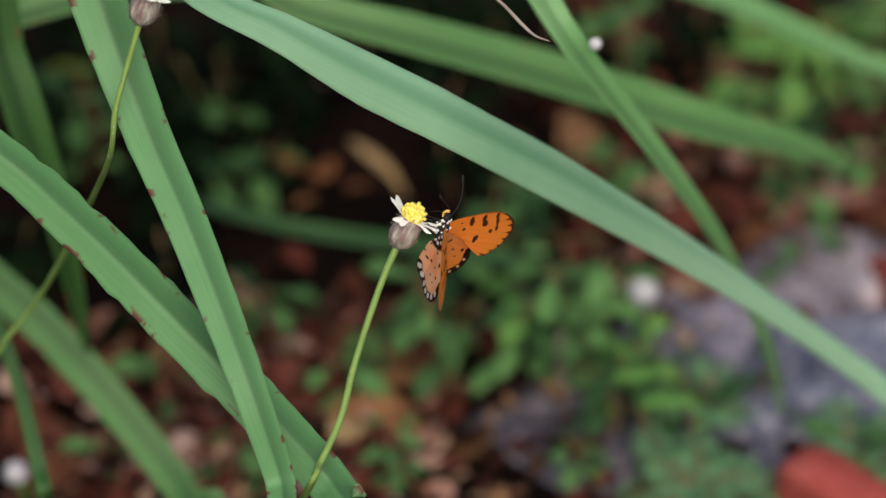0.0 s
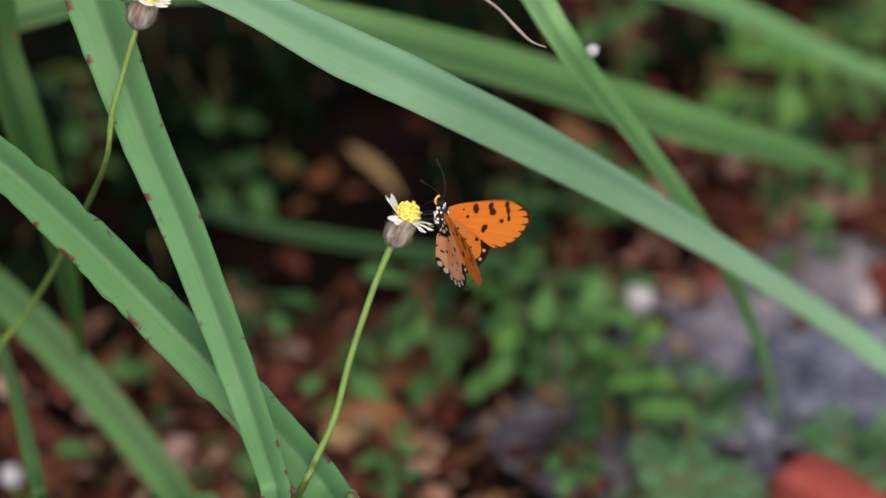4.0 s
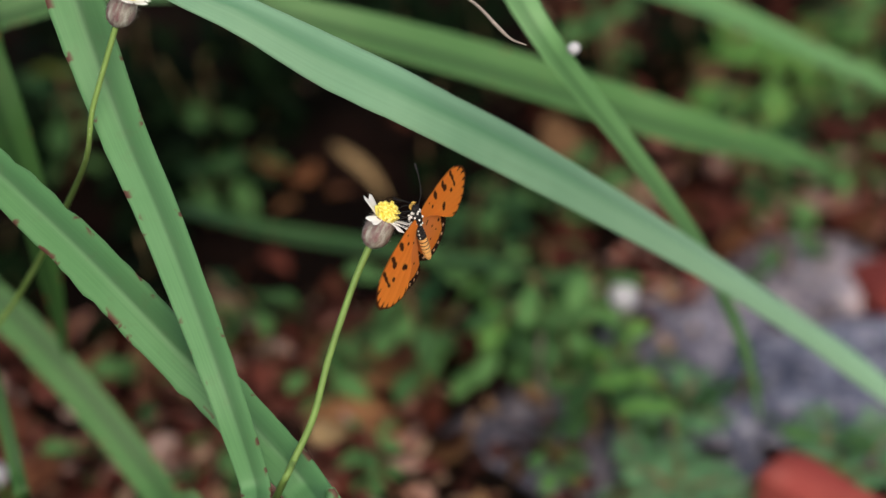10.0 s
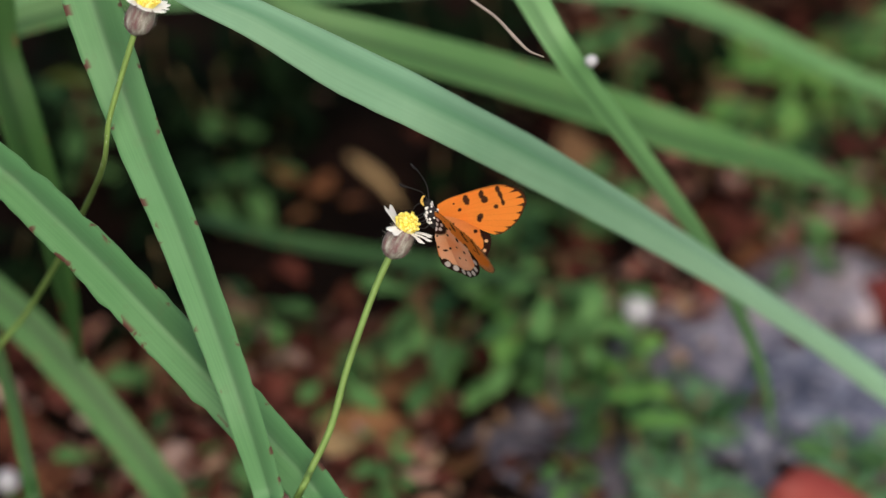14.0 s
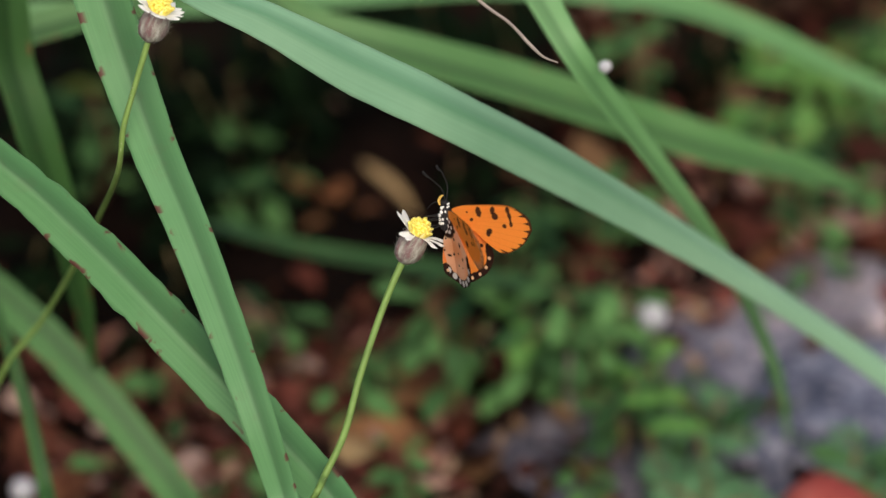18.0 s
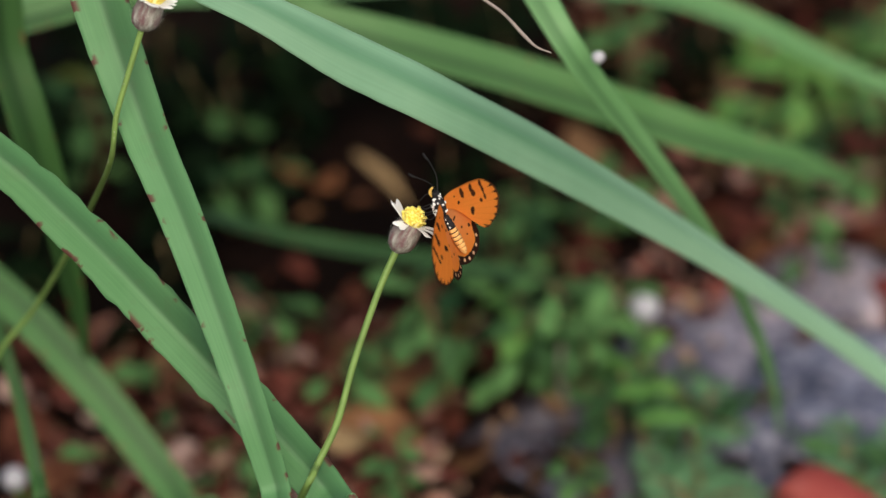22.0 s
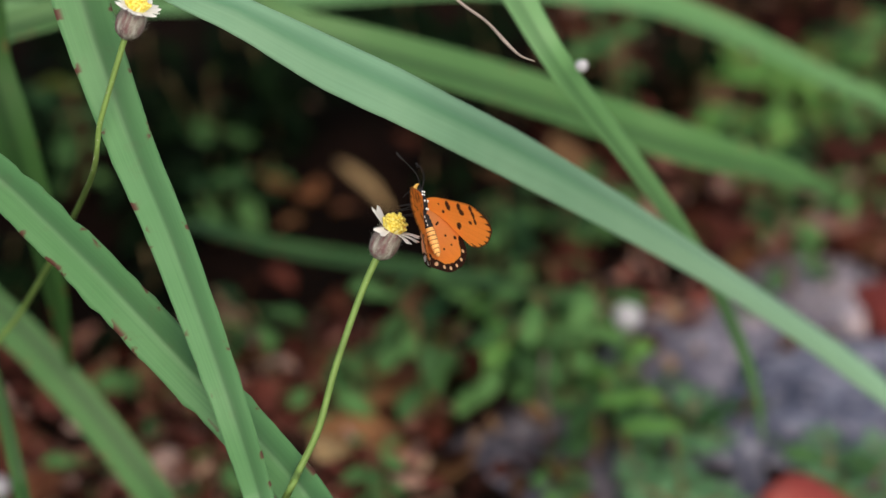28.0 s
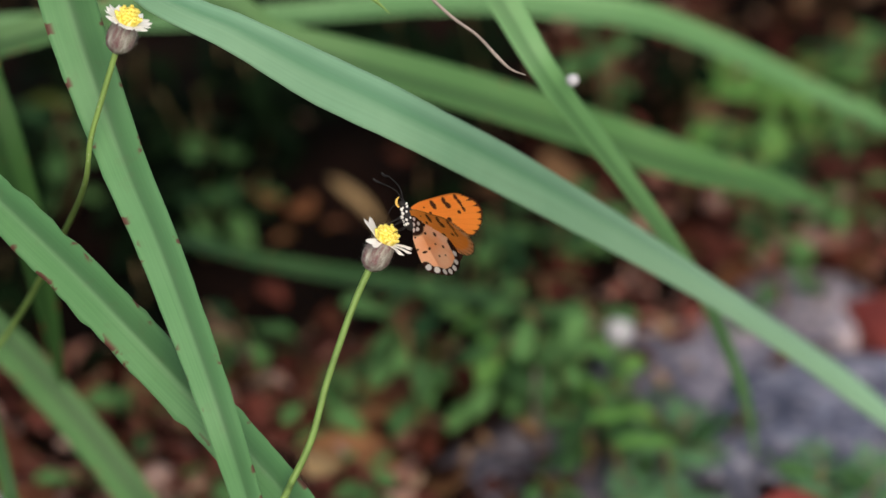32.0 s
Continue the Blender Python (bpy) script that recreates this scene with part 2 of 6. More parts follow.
def stone_material(name, k, tint=(1.04, 0.98, 1.0), grain=62.0):
    m, t, b = material(name, (0.2, 0.2, 0.23), 0.8, 0.3)
    big, mid, fine = noise_of(t, 22.0, 4.0), noise_of(t, grain, 5.0), noise_of(t, grain * 5, 4.0)
    col = ramp(t, big, [(0.36, (0.07 * k, 0.075 * k, 0.11 * k)), (0.5, (0.14 * k, 0.15 * k, 0.195 * k)), (0.64, (0.26 * k, 0.245 * k, 0.28 * k))])
    col = mix(t, ramp(t, mid, [(0.44, (0, 0, 0)), (0.55, (0.85, 0.85, 0.85))]), col, (0.035 * k, 0.04 * k, 0.065 * k))
    col = mix(t, ramp(t, fine, [(0.5, (0, 0, 0)), (0.7, (0.7, 0.7, 0.7))]), col, (0.42 * k, 0.4 * k, 0.43 * k))
    col = mix(t, 1.0, col, tint, "MULTIPLY")
    t.links.new(col, b.inputs["Base Color"])
    bump(t, b, mid, 0.7, 0.006)
    return m


def brick_material(name="red_brick", k=1.0):
    m, t, b = material(name, (0.4, 0.07, 0.05), 0.85, 0.2)
    big, fine = noise_of(t, 40.0, 5.0), noise_of(t, 400.0, 3.0)
    col = ramp(t, big, [(0.3, (0.2 * k, 0.035 * k, 0.032 * k)), (0.55, (0.29 * k, 0.06 * k, 0.05 * k)), (0.75, (0.36 * k, 0.12 * k, 0.1 * k))])
    t.links.new(col, b.inputs["Base Color"])
    bump(t, b, fine, 0.6, 0.0015)
    return m


SOIL, STONE, BRICK = soil_material(), stone_material("grey_stone", 1.05), brick_material()
PALE_STONE = stone_material("pale_stone", 1.3, (1.1, 0.98, 0.92))
DARK_STONE = stone_material("dark_stone", 0.7)
BLUE_STONE = stone_material("blue_stone", 0.9, (0.92, 0.97, 1.08), 34.0)
DARK_BRICK = brick_material("dark_red_brick", 0.5)

# ---------------------------------------------------------------- ground
def ground_height(x, y):
    near = math.exp(-((x * x + y * y) / 9.0))
    return near * (0.012 * noise.noise(Vector((x * 7, y * 7, 0.3))) + 0.006 * noise.noise(Vector((x * 26, y * 26, 1.7))))


def build_ground():
    bm = bmesh.new()
    radii = [0.02 * k for k in range(1, 56)] + [1.2, 1.4, 1.7, 2.2, 3, 4.5, 8, 15, 40, 120, 500, 2500]
    sides, rings = 96, []
    cx, cy = 0.05, 0.45
    for r in radii:
        ring = []
        for k in range(sides):
            x, y = cx + r * math.cos(k * math.tau / sides), cy + r * math.sin(k * math.tau / sides)
            ring.append(bm.verts.new((x, y, ground_height(x, y))))
        rings.append(ring)
    middle = bm.verts.new((cx, cy, ground_height(cx, cy)))
    for k in range(sides):
        bm.faces.new((middle, rings[0][k], rings[0][(k + 1) % sides]))
    for a, b in zip(rings, rings[1:]):
        for k in range(sides):
            bm.faces.new((a[k], b[k], b[(k + 1) % sides], a[(k + 1) % sides]))
    return tagged(part("ground", bm, SOIL), "reddish-brown bare soil under weeds, coloured near black as shade", "ground", kind="structure")


build_ground()


# ---------------------------------------------------------------- leaf shapes
def leaf_outline(kind, v):
    """Half width at v of 0 to 1 from stalk to tip."""
    if kind == "obovate":
        return 0.27 * math.sin(math.pi * min(1, v ** 1.4)) ** 0.75 * (0.6 + 0.4 * v) + 0.01 * (1 - v)
    if kind == "round":
        return 0.46 * max(0.0, 1 - (2 * v - 1) ** 2) ** 0.5 + 0.005
    if kind == "lance":
        return 0.13 * math.sin(math.pi * v ** 0.8) ** 0.9 + 0.003
    return 0.26 * math.sin(math.pi * v ** 0.85) ** 0.85 + 0.004


def leaf_data(kind, curl, fold, seed, rows=9, thick=0.012):
    """Vertices and faces of a leaf 1 m long along y, folded on its rib and bent down."""
    r = random.Random(seed)
    wave, ph = r.uniform(0.01, 0.035), r.uniform(0, 6)
    top, faces = [], []
    for i in range(rows):
        v = i / (rows - 1)
        w = max(leaf_outline(kind, v), 0.004)
        a = curl * v
        y = math.sin(a) / curl if abs(curl) > 1e-3 else v
        z = -(1 - math.cos(a)) / curl if abs(curl) > 1e-3 else 0
        for u in (-1, -0.5, 0, 0.5, 1):
            top.append((u * w * math.cos(fold), y, z + abs(u) * w * math.sin(fold) + wave * math.sin(9 * v + ph + 3 * u)))
    n = len(top)
    verts = top + [(x, y, z - thick) for x, y, z in top]
    for i in range(rows - 1):
        for k in range(4):
            q = i * 5 + k
            faces.append((q, q + 1, q + 6, q + 5))
            faces.append((n + q, n + q + 5, n + q + 6, n + q + 1))
        for q, s in ((i * 5, 1), (i * 5 + 4, -1)):
            f = (q, q + 5, n + q + 5, n + q)
            faces.append(f if s > 0 else f[::-1])
    for q in range(4):
        faces.append((q, n + q, n + q + 1, q + 1))
        e = (rows - 1) * 5 + q
        faces.append((e, e + 1, n + e + 1, n + e))
    return verts, faces


def leaf_mesh(name, kind, curl, fold, seed, **more):
    me = bpy.data.meshes.new(name)
    v, f = leaf_data(kind, curl, fold, seed, **more)
    me.from_pydata(v, [], f)
    return me


WEED_MESHES = {}
for key, mat in (("mid", WEED), ("dark", WEED_SHADE), ("light", WEED_LIGHT)):
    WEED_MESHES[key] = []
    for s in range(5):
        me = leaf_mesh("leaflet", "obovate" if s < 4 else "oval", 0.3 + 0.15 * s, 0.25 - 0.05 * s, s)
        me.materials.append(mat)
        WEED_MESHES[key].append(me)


def weed(x, y, height, leaves, size, shade, seed, lean=(0, 0), label="low green weed with rounded leaflets on soil"):
    """A weed: a thin stem with pairs of rounded leaflets."""
    r = random.Random(seed)
    base = thing("weed", (x, y, ground_height(x, y) - 0.004), label, "weed", "weeds on the ground")
    top = Vector((lean[0], lean[1], height))
    pts = [(0, 0, 0), tuple(top * 0.5 + Vector((r.uniform(-1, 1), r.uniform(-1, 1), 0)) * height * 0.12), tuple(top)]
    part("stem", tube(pts, (0.0016, 0.0012, 0.0007), 6, 8), WEED_STEM, base)
    turn = r.uniform(0, 360)
    leaves = round(leaves * 1.35)
    for k in range(leaves):
        f = 0.25 + 0.75 * (k + 1) / leaves
        at = top * f
        s = size * r.uniform(0.55, 0.92)
        yaw = turn + (k // 2) * 52 + (k % 2) * 180 + r.uniform(-28, 28)
        ob = part_of("leaf", r.choice(WEED_MESHES[shade]), WEED, base)
        ob.matrix_basis = pose(*at, 0, 0, yaw) @ pose(0, 0.004, 0, r.uniform(-34, 24), r.uniform(-30, 30), 0) @ Matrix.Diagonal((s, s, s, 1))
    return base


# ---------------------------------------------------------------- grass
def blade(parent, points, widths, face, fold=0.25, n=60, mat=BLADE, ragged=0.0, seed=0, name="blade", label=""):
    """A strap-like blade along a smooth line, creased on its rib. widths in mm, face: the way its upper side looks."""
    line = spline([(*p, w) for p, w in zip(points, widths)], n)
    r = random.Random(seed)
    up = Vector(face).normalized()
    bm = bmesh.new()
    uv = bm.loops.layers.uv.new("UVMap")
    cols, thick = 15, 0.00035
    rows, length = [], 0.0
    for i, row in enumerate(line):
        a, b = Vector(line[max(i - 1, 0)][:3]), Vector(line[min(i + 1, n - 1)][:3])
        if i:
            length += (Vector(row[:3]) - Vector(line[i - 1][:3])).length
        along = (b - a).normalized()
        side = along.cross(up).normalized()
        norm = side.cross(along).normalized()
        half = max(row[3], 0.15) * 0.0005
        ring = []
        for layer in (0, 1):
            for k in range(cols):
                u = k / (cols - 1) * 2 - 1
                rag = 1 + (ragged * (noise.noise(Vector((length * 140, u * 3, seed))) if abs(u) > 0.9 else 0))
                lift = (math.sqrt(u * u + 0.05) - 0.22 - 0.25 * u * u) * math.sin(fold) * half
                p = Vector(row[:3]) + side * (u * half * rag) + norm * (lift - layer * thick)
                ring.append((bm.verts.new(p), (u * 0.5 + 0.5, length * 40)))
        rows.append(ring)

    def quad(*vs):
        f = bm.faces.new([v[0] for v in vs])
        for loop, v in zip(f.loops, vs):
            loop[uv].uv = v[1]

    for a, b in zip(rows, rows[1:]):
        for k in range(cols - 1):
            quad(a[k], a[k + 1], b[k + 1], b[k])
            quad(a[cols + k + 1], a[cols + k], b[cols + k], b[cols + k + 1])
        quad(a[0], b[0], b[cols], a[cols])
        quad(a[cols - 1], a[2 * cols - 1], b[2 * cols - 1], b[cols - 1])
    for k in range(cols - 1):
        quad(rows[0][k], rows[0][cols + k], rows[0][cols + k + 1], rows[0][k + 1])
        quad(rows[-1][k], rows[-1][k + 1], rows[-1][cols + k + 1], rows[-1][cols + k])
    return part(name, bm, mat, parent, label)


def grass():
    front = thing("grass_clump", (0, 0, 0), "clump of broad green grass blades with rust-specked edges", "grass")
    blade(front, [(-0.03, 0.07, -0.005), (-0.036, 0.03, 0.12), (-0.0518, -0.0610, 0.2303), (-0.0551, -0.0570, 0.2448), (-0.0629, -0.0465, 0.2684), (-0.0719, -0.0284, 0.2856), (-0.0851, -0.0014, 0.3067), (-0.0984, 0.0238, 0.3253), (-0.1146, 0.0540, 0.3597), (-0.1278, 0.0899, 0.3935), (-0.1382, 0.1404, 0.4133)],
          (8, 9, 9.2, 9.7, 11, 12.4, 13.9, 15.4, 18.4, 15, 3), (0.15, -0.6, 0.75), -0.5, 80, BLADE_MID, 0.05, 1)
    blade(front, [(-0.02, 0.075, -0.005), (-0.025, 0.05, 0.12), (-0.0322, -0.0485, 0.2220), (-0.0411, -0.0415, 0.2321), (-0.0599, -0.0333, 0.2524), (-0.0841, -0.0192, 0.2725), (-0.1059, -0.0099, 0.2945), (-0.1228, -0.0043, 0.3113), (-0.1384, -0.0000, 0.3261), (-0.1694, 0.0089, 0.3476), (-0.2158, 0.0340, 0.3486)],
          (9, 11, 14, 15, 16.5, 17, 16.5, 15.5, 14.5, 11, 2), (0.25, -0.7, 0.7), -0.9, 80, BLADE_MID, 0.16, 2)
    blade(front, [(-0.07, 0.11, -0.005), (-0.09, 0.1, 0.1), (-0.0993, 0.1151, 0.0808), (-0.1109, 0.1404, 0.0820), (-0.1443, 0.1715, 0.1091), (-0.1771, 0.1982, 0.1298), (-0.2258, 0.2348, 0.1471), (-0.2806, 0.2606, 0.1491)],
          (8, 9, 12.5, 14, 15, 15, 11, 2), (0.2, -0.7, 0.7), 0.3, 60, BLADE_DULL, 0.05, 3)
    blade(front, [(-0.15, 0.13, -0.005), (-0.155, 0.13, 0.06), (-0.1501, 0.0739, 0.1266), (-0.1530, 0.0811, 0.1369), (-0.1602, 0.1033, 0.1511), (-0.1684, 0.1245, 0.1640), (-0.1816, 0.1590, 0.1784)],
          (4, 5, 5.5, 5.5, 5, 4.5, 2), (0.2, -0.7, 0.7), 0.3, 40, BLADE_DIM, 0.03, 4)
    back = thing("grass_clump", (0, 0, 0), "arching broad green grass blades rising from one root", "grass")
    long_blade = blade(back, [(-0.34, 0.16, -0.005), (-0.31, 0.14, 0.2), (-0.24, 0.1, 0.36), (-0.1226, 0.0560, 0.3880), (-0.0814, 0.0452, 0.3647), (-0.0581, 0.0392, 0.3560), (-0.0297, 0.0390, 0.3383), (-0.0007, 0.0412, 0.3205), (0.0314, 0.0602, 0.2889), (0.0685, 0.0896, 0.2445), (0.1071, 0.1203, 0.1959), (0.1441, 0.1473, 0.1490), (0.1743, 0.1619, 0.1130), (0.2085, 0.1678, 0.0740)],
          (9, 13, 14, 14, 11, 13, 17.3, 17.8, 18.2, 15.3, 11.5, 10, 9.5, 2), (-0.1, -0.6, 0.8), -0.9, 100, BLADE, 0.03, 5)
    blade(back, [(-0.36, 0.2, -0.005), (-0.34, 0.2, 0.14), (-0.27, 0.19, 0.22), (-0.1050, 0.2288, 0.2606), (-0.0577, 0.2293, 0.2439), (-0.0185, 0.2318, 0.2300), (0.0260, 0.2417, 0.2093), (0.0725, 0.2587, 0.1813), (0.1086, 0.2691, 0.1613), (0.1440, 0.2860, 0.1400), (0.1720, 0.2990, 0.1210)],
          (8, 12, 13, 13, 14, 16.5, 18, 18.5, 17, 12, 3), (0, -0.6, 0.8), 0.25, 70, BLADE_DULL, 0.03, 6)
    blade(back, [(-0.35, 0.24, -0.005), (-0.33, 0.24, 0.2), (-0.2, 0.26, 0.4), (-0.0008, 0.1578, 0.3510), (0.0268, 0.1329, 0.3155), (0.0426, 0.1182, 0.2945), (0.0707, 0.1324, 0.2450), (0.0883, 0.1452, 0.2109), (0.1028, 0.1590, 0.1784), (0.1180, 0.1776, 0.1352), (0.1289, 0.1887, 0.0987), (0.1356, 0.1998, 0.0623)],
          (7, 10, 12, 12.5, 11, 9.6, 8.3, 7.6, 6.6, 5.8, 4.2, 1.5), (0.05, -0.6, 0.8), 0.2, 90, BLADE_SOFT, 0.03, 7)
    blade(back, [(-0.37, 0.28, -0.005), (-0.36, 0.29, 0.12), (-0.28, 0.29, 0.2), (-0.0660, 0.3213, 0.2010), (0.0098, 0.3423, 0.1961), (0.0583, 0.3499, 0.1894), (0.0953, 0.3554, 0.1800), (0.1338, 0.3646, 0.1582), (0.1734, 0.3714, 0.1331), (0.2077, 0.3804, 0.1110), (0.2313, 0.3887, 0.0880)],
          (6, 8, 9, 9, 11.5, 12.5, 12.5, 11, 9, 7, 2), (0, -0.6, 0.8), 0.25, 80, BLADE_SOFT, 0.03, 8)
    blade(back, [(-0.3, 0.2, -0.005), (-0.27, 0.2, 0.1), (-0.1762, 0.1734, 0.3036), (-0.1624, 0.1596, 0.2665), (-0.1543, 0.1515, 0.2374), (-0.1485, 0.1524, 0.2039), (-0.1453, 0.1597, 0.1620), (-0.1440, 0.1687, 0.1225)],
          (8, 11, 14, 15, 15, 12, 8, 2), (0.3, -0.7, 0.6), 0.3, 60, BLADE_DIM, 0.03, 9)
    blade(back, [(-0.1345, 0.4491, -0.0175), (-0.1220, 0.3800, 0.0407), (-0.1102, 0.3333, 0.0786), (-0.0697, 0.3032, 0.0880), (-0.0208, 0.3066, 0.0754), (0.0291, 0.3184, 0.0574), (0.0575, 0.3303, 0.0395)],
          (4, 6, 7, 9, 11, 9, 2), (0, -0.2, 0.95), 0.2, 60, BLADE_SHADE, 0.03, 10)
    return long_blade


LONG_BLADE = grass()


# ---------------------------------------------------------------- flowers
def disc_material():
    m, t, b = material("yellow_florets", (0.75, 0.5, 0.03), 0.6, 0.3)
    t.links.new(ramp(t, noise_of(t, 900.0, 3.0), [(0.35, (0.72, 0.54, 0.05)), (0.52, (0.88, 0.78, 0.16)), (0.7, (0.95, 0.92, 0.5))]), b.inputs["Base Color"])
    return m


def bract_material():
    m, t, b = material("hairy_bract", (0.3, 0.27, 0.24), 0.8, 0.2)
    co = t.nodes.new("ShaderNodeTexCoord")
    along = node(t, "ShaderNodeMapping", Scale=(1.0, 1.0, 0.3))
    streak = node(t, "ShaderNodeTexNoise", Scale=620.0, Detail=4.0)
    t.links.new(co.outputs["Object"], along.inputs["Vector"])
    t.links.new(along.outputs["Vector"], streak.inputs["Vector"])
    col = ramp(t, streak.outputs["Fac"], [(0.3, (0.16, 0.065, 0.075)), (0.46, (0.21, 0.165, 0.155)), (0.6, (0.31, 0.31, 0.27)), (0.75, (0.46, 0.45, 0.42))])
    t.links.new(col, b.inputs["Base Color"])
    bump(t, b, noise_of(t, 1500.0, 2.0), 0.8, 0.0006)
    return m


FLORET, BRACT = disc_material(), bract_material()
HAIR = material("pale_hair", (0.6, 0.6, 0.55), 0.6, 0.3)[0]


def petal_mesh(seed, bend):
    """A short ray petal 1 m long that widens to two blunt teeth at its end."""
    r = random.Random(seed)
    rows, cols = 7, 9
    teeth = (-0.16, 0.06, -0.02, -0.12, -0.24, -0.14, -0.04, 0.02, -0.14)
    top = []
    for i in range(rows):
        v = i / (rows - 1)
        half = 0.16 + 0.3 * v ** 0.8 - 0.06 * v ** 4
        for k in range(cols):
            u = k / (cols - 1) * 2 - 1
            y = v * (1 + (teeth[k] + r.uniform(-0.03, 0.03)) * v ** 3)
            top.append((u * half, y, 0.22 * half * u * u * (1 - 0.3 * v) - bend * v * v * 0.4 + 0.01 * math.cos(u * 9.4)))
    n = len(top)
    faces = []
    for i in range(rows - 1):
        for k in range(cols - 1):
            q = i * cols + k
            faces += [(q, q + 1, q + cols + 1, q + cols), (n + q, n + q + cols, n + q + cols + 1, n + q + 1)]
        faces += [(i * cols, i * cols + cols, n + i * cols + cols, n + i * cols), (i * cols + cols - 1, n + i * cols + cols - 1, n + i * cols + 2 * cols - 1, i * cols + 2 * cols - 1)]
    for k in range(cols - 1):
        e = (rows - 1) * cols + k
        faces += [(k, n + k, n + k + 1, k + 1), (e, e + 1, n + e + 1, n + e)]
    me = bpy.data.meshes.new("petal")
    me.from_pydata(top + [(x, y, z - 0.03) for x, y, z in top], [], faces)
    return me


def flower(root, line, radii, axis, rays, tilt, seed, label, spin=0.0):
    """A daisy-like weed flower on a long bare stalk. line: the stalk from the ground to the neck, relative to root."""
    r = random.Random(seed)
    plant = thing("flower", root, label, "flower", "daisy weeds")
    part("stalk", tube(line, radii, 10, 50), STEM, plant, "thin yellow-green hairy stalk")
    bm = bmesh.new()
    fine = spline(line, 60)
    for k in range(240):
        at = Vector(fine[r.randrange(20, 60)])
        out = Vector((r.uniform(-1, 1), r.uniform(-1, 1), r.uniform(-0.3, 0.6))).normalized()
        side = out.cross(Vector((0.3, 0.5, 0.8))).normalized() * 0.00007
        a, b, c = bm.verts.new(at + out * 0.0006 - side), bm.verts.new(at + out * 0.0006 + side), bm.verts.new(at + out * r.uniform(0.0014, 0.0022))
        bm.faces.new((a, b, c))
    part("stalk_hair", bm, HAIR, plant)
    m = Matrix.Translation(line[-1]) @ Vector(axis).to_track_quat("Z", "Y").to_matrix().to_4x4() @ pose(0, 0, 0, 0, 0, spin)
    cup = part("flower_cup", lathe([(0.0008, -0.0008), (0.0022, 0.0), (0.0036, 0.0012), (0.0043, 0.0032), (0.0043, 0.0055), (0.0039, 0.0078), (0.0035, 0.0088), (0.001, 0.0088)], 24, None, None, 0.03), BRACT, plant, "grey-purple hairy bract cup")
    cup.matrix_basis = m @ pose(0, 0, -0.0012) @ Matrix.Diagonal((1.07, 1.07, 1.14, 1))
    me = leaf_mesh("bract", "oval", 0.5, 0.3, 3, rows=7, thick=0.02)
    me.materials.append(BRACT)
    for k in range(8):
        ob = part_of("bract", me, BRACT, cup)
        ob.matrix_basis = pose(0, 0, 0, 0, 0, k * 45 + r.uniform(-8, 8)) @ pose(0, 0.0034, 0.001, 86, 0, 180) @ Matrix.Diagonal((0.0095, 0.0092, 0.002, 1))
    fuzz = bmesh.new()
    for k in range(420):
        a, z = r.uniform(0, math.tau), r.uniform(-0.0005, 0.009)
        rad = 0.0043 * math.sin(min(1.5, 0.5 + z * 260)) * (1 if z < 0.006 else 0.92)
        p = Vector((rad * math.cos(a), rad * math.sin(a), z))
        out = Vector((math.cos(a), math.sin(a), r.uniform(0, 1.2))).normalized()
        side = out.cross(Vector((0, 0, 1))).normalized() * 0.00004
        vs = [fuzz.verts.new(q) for q in (p - side, p + side, p + out * r.uniform(0.0008, 0.0018))]
        fuzz.faces.new(vs)
    part("cup_hair", fuzz, HAIR, cup)
    disc = part("flower_disc", lathe([(0.0032, 0.0085), (0.0031, 0.0102), (0.0027, 0.0117), (0.0019, 0.0127), (0.0006, 0.013)], 20), FLORET, plant, "domed yellow floret disc")
    disc.matrix_basis = m
    small = bmesh.new()
    lathe([(0.00028, 0), (0.00036, 0.0012), (0.0006, 0.002), (0.00052, 0.0024), (0.0002, 0.002)], 7, small)
    me = bpy.data.meshes.new("floret")
    small.to_mesh(me)
    small.free()
    me.materials.append(FLORET)
    for k in range(46):
        a, q = k * 2.39996, math.sqrt((k + 0.5) / 46)
        rad = 0.003 * q
        ob = part_of("floret", me, FLORET, disc)
        ob.matrix_basis = pose(rad * math.cos(a), rad * math.sin(a), 0.0127 - 0.003 * q * q - 0.001) @ Vector((rad * math.cos(a) * 160, rad * math.sin(a) * 160, 1 + r.uniform(-0.1, 0.1))).to_track_quat("Z", "Y").to_matrix().to_4x4() @ Matrix.Diagonal((1, 1, r.uniform(0.8, 1.4), 1))
    for k, (yaw, lift, size, wide) in enumerate(rays):
        ob = part_of("petal", petal_mesh(seed + k, r.uniform(0.1, 0.5)), PETAL, plant)
        ob.matrix_basis = m @ pose(0, 0, 0.0088, 0, 0, yaw) @ pose(0, 0.0026, 0, lift, 0, 0) @ Matrix.Diagonal((0.0062 * wide, 0.0062 * size, 0.0055, 1))
    return plant


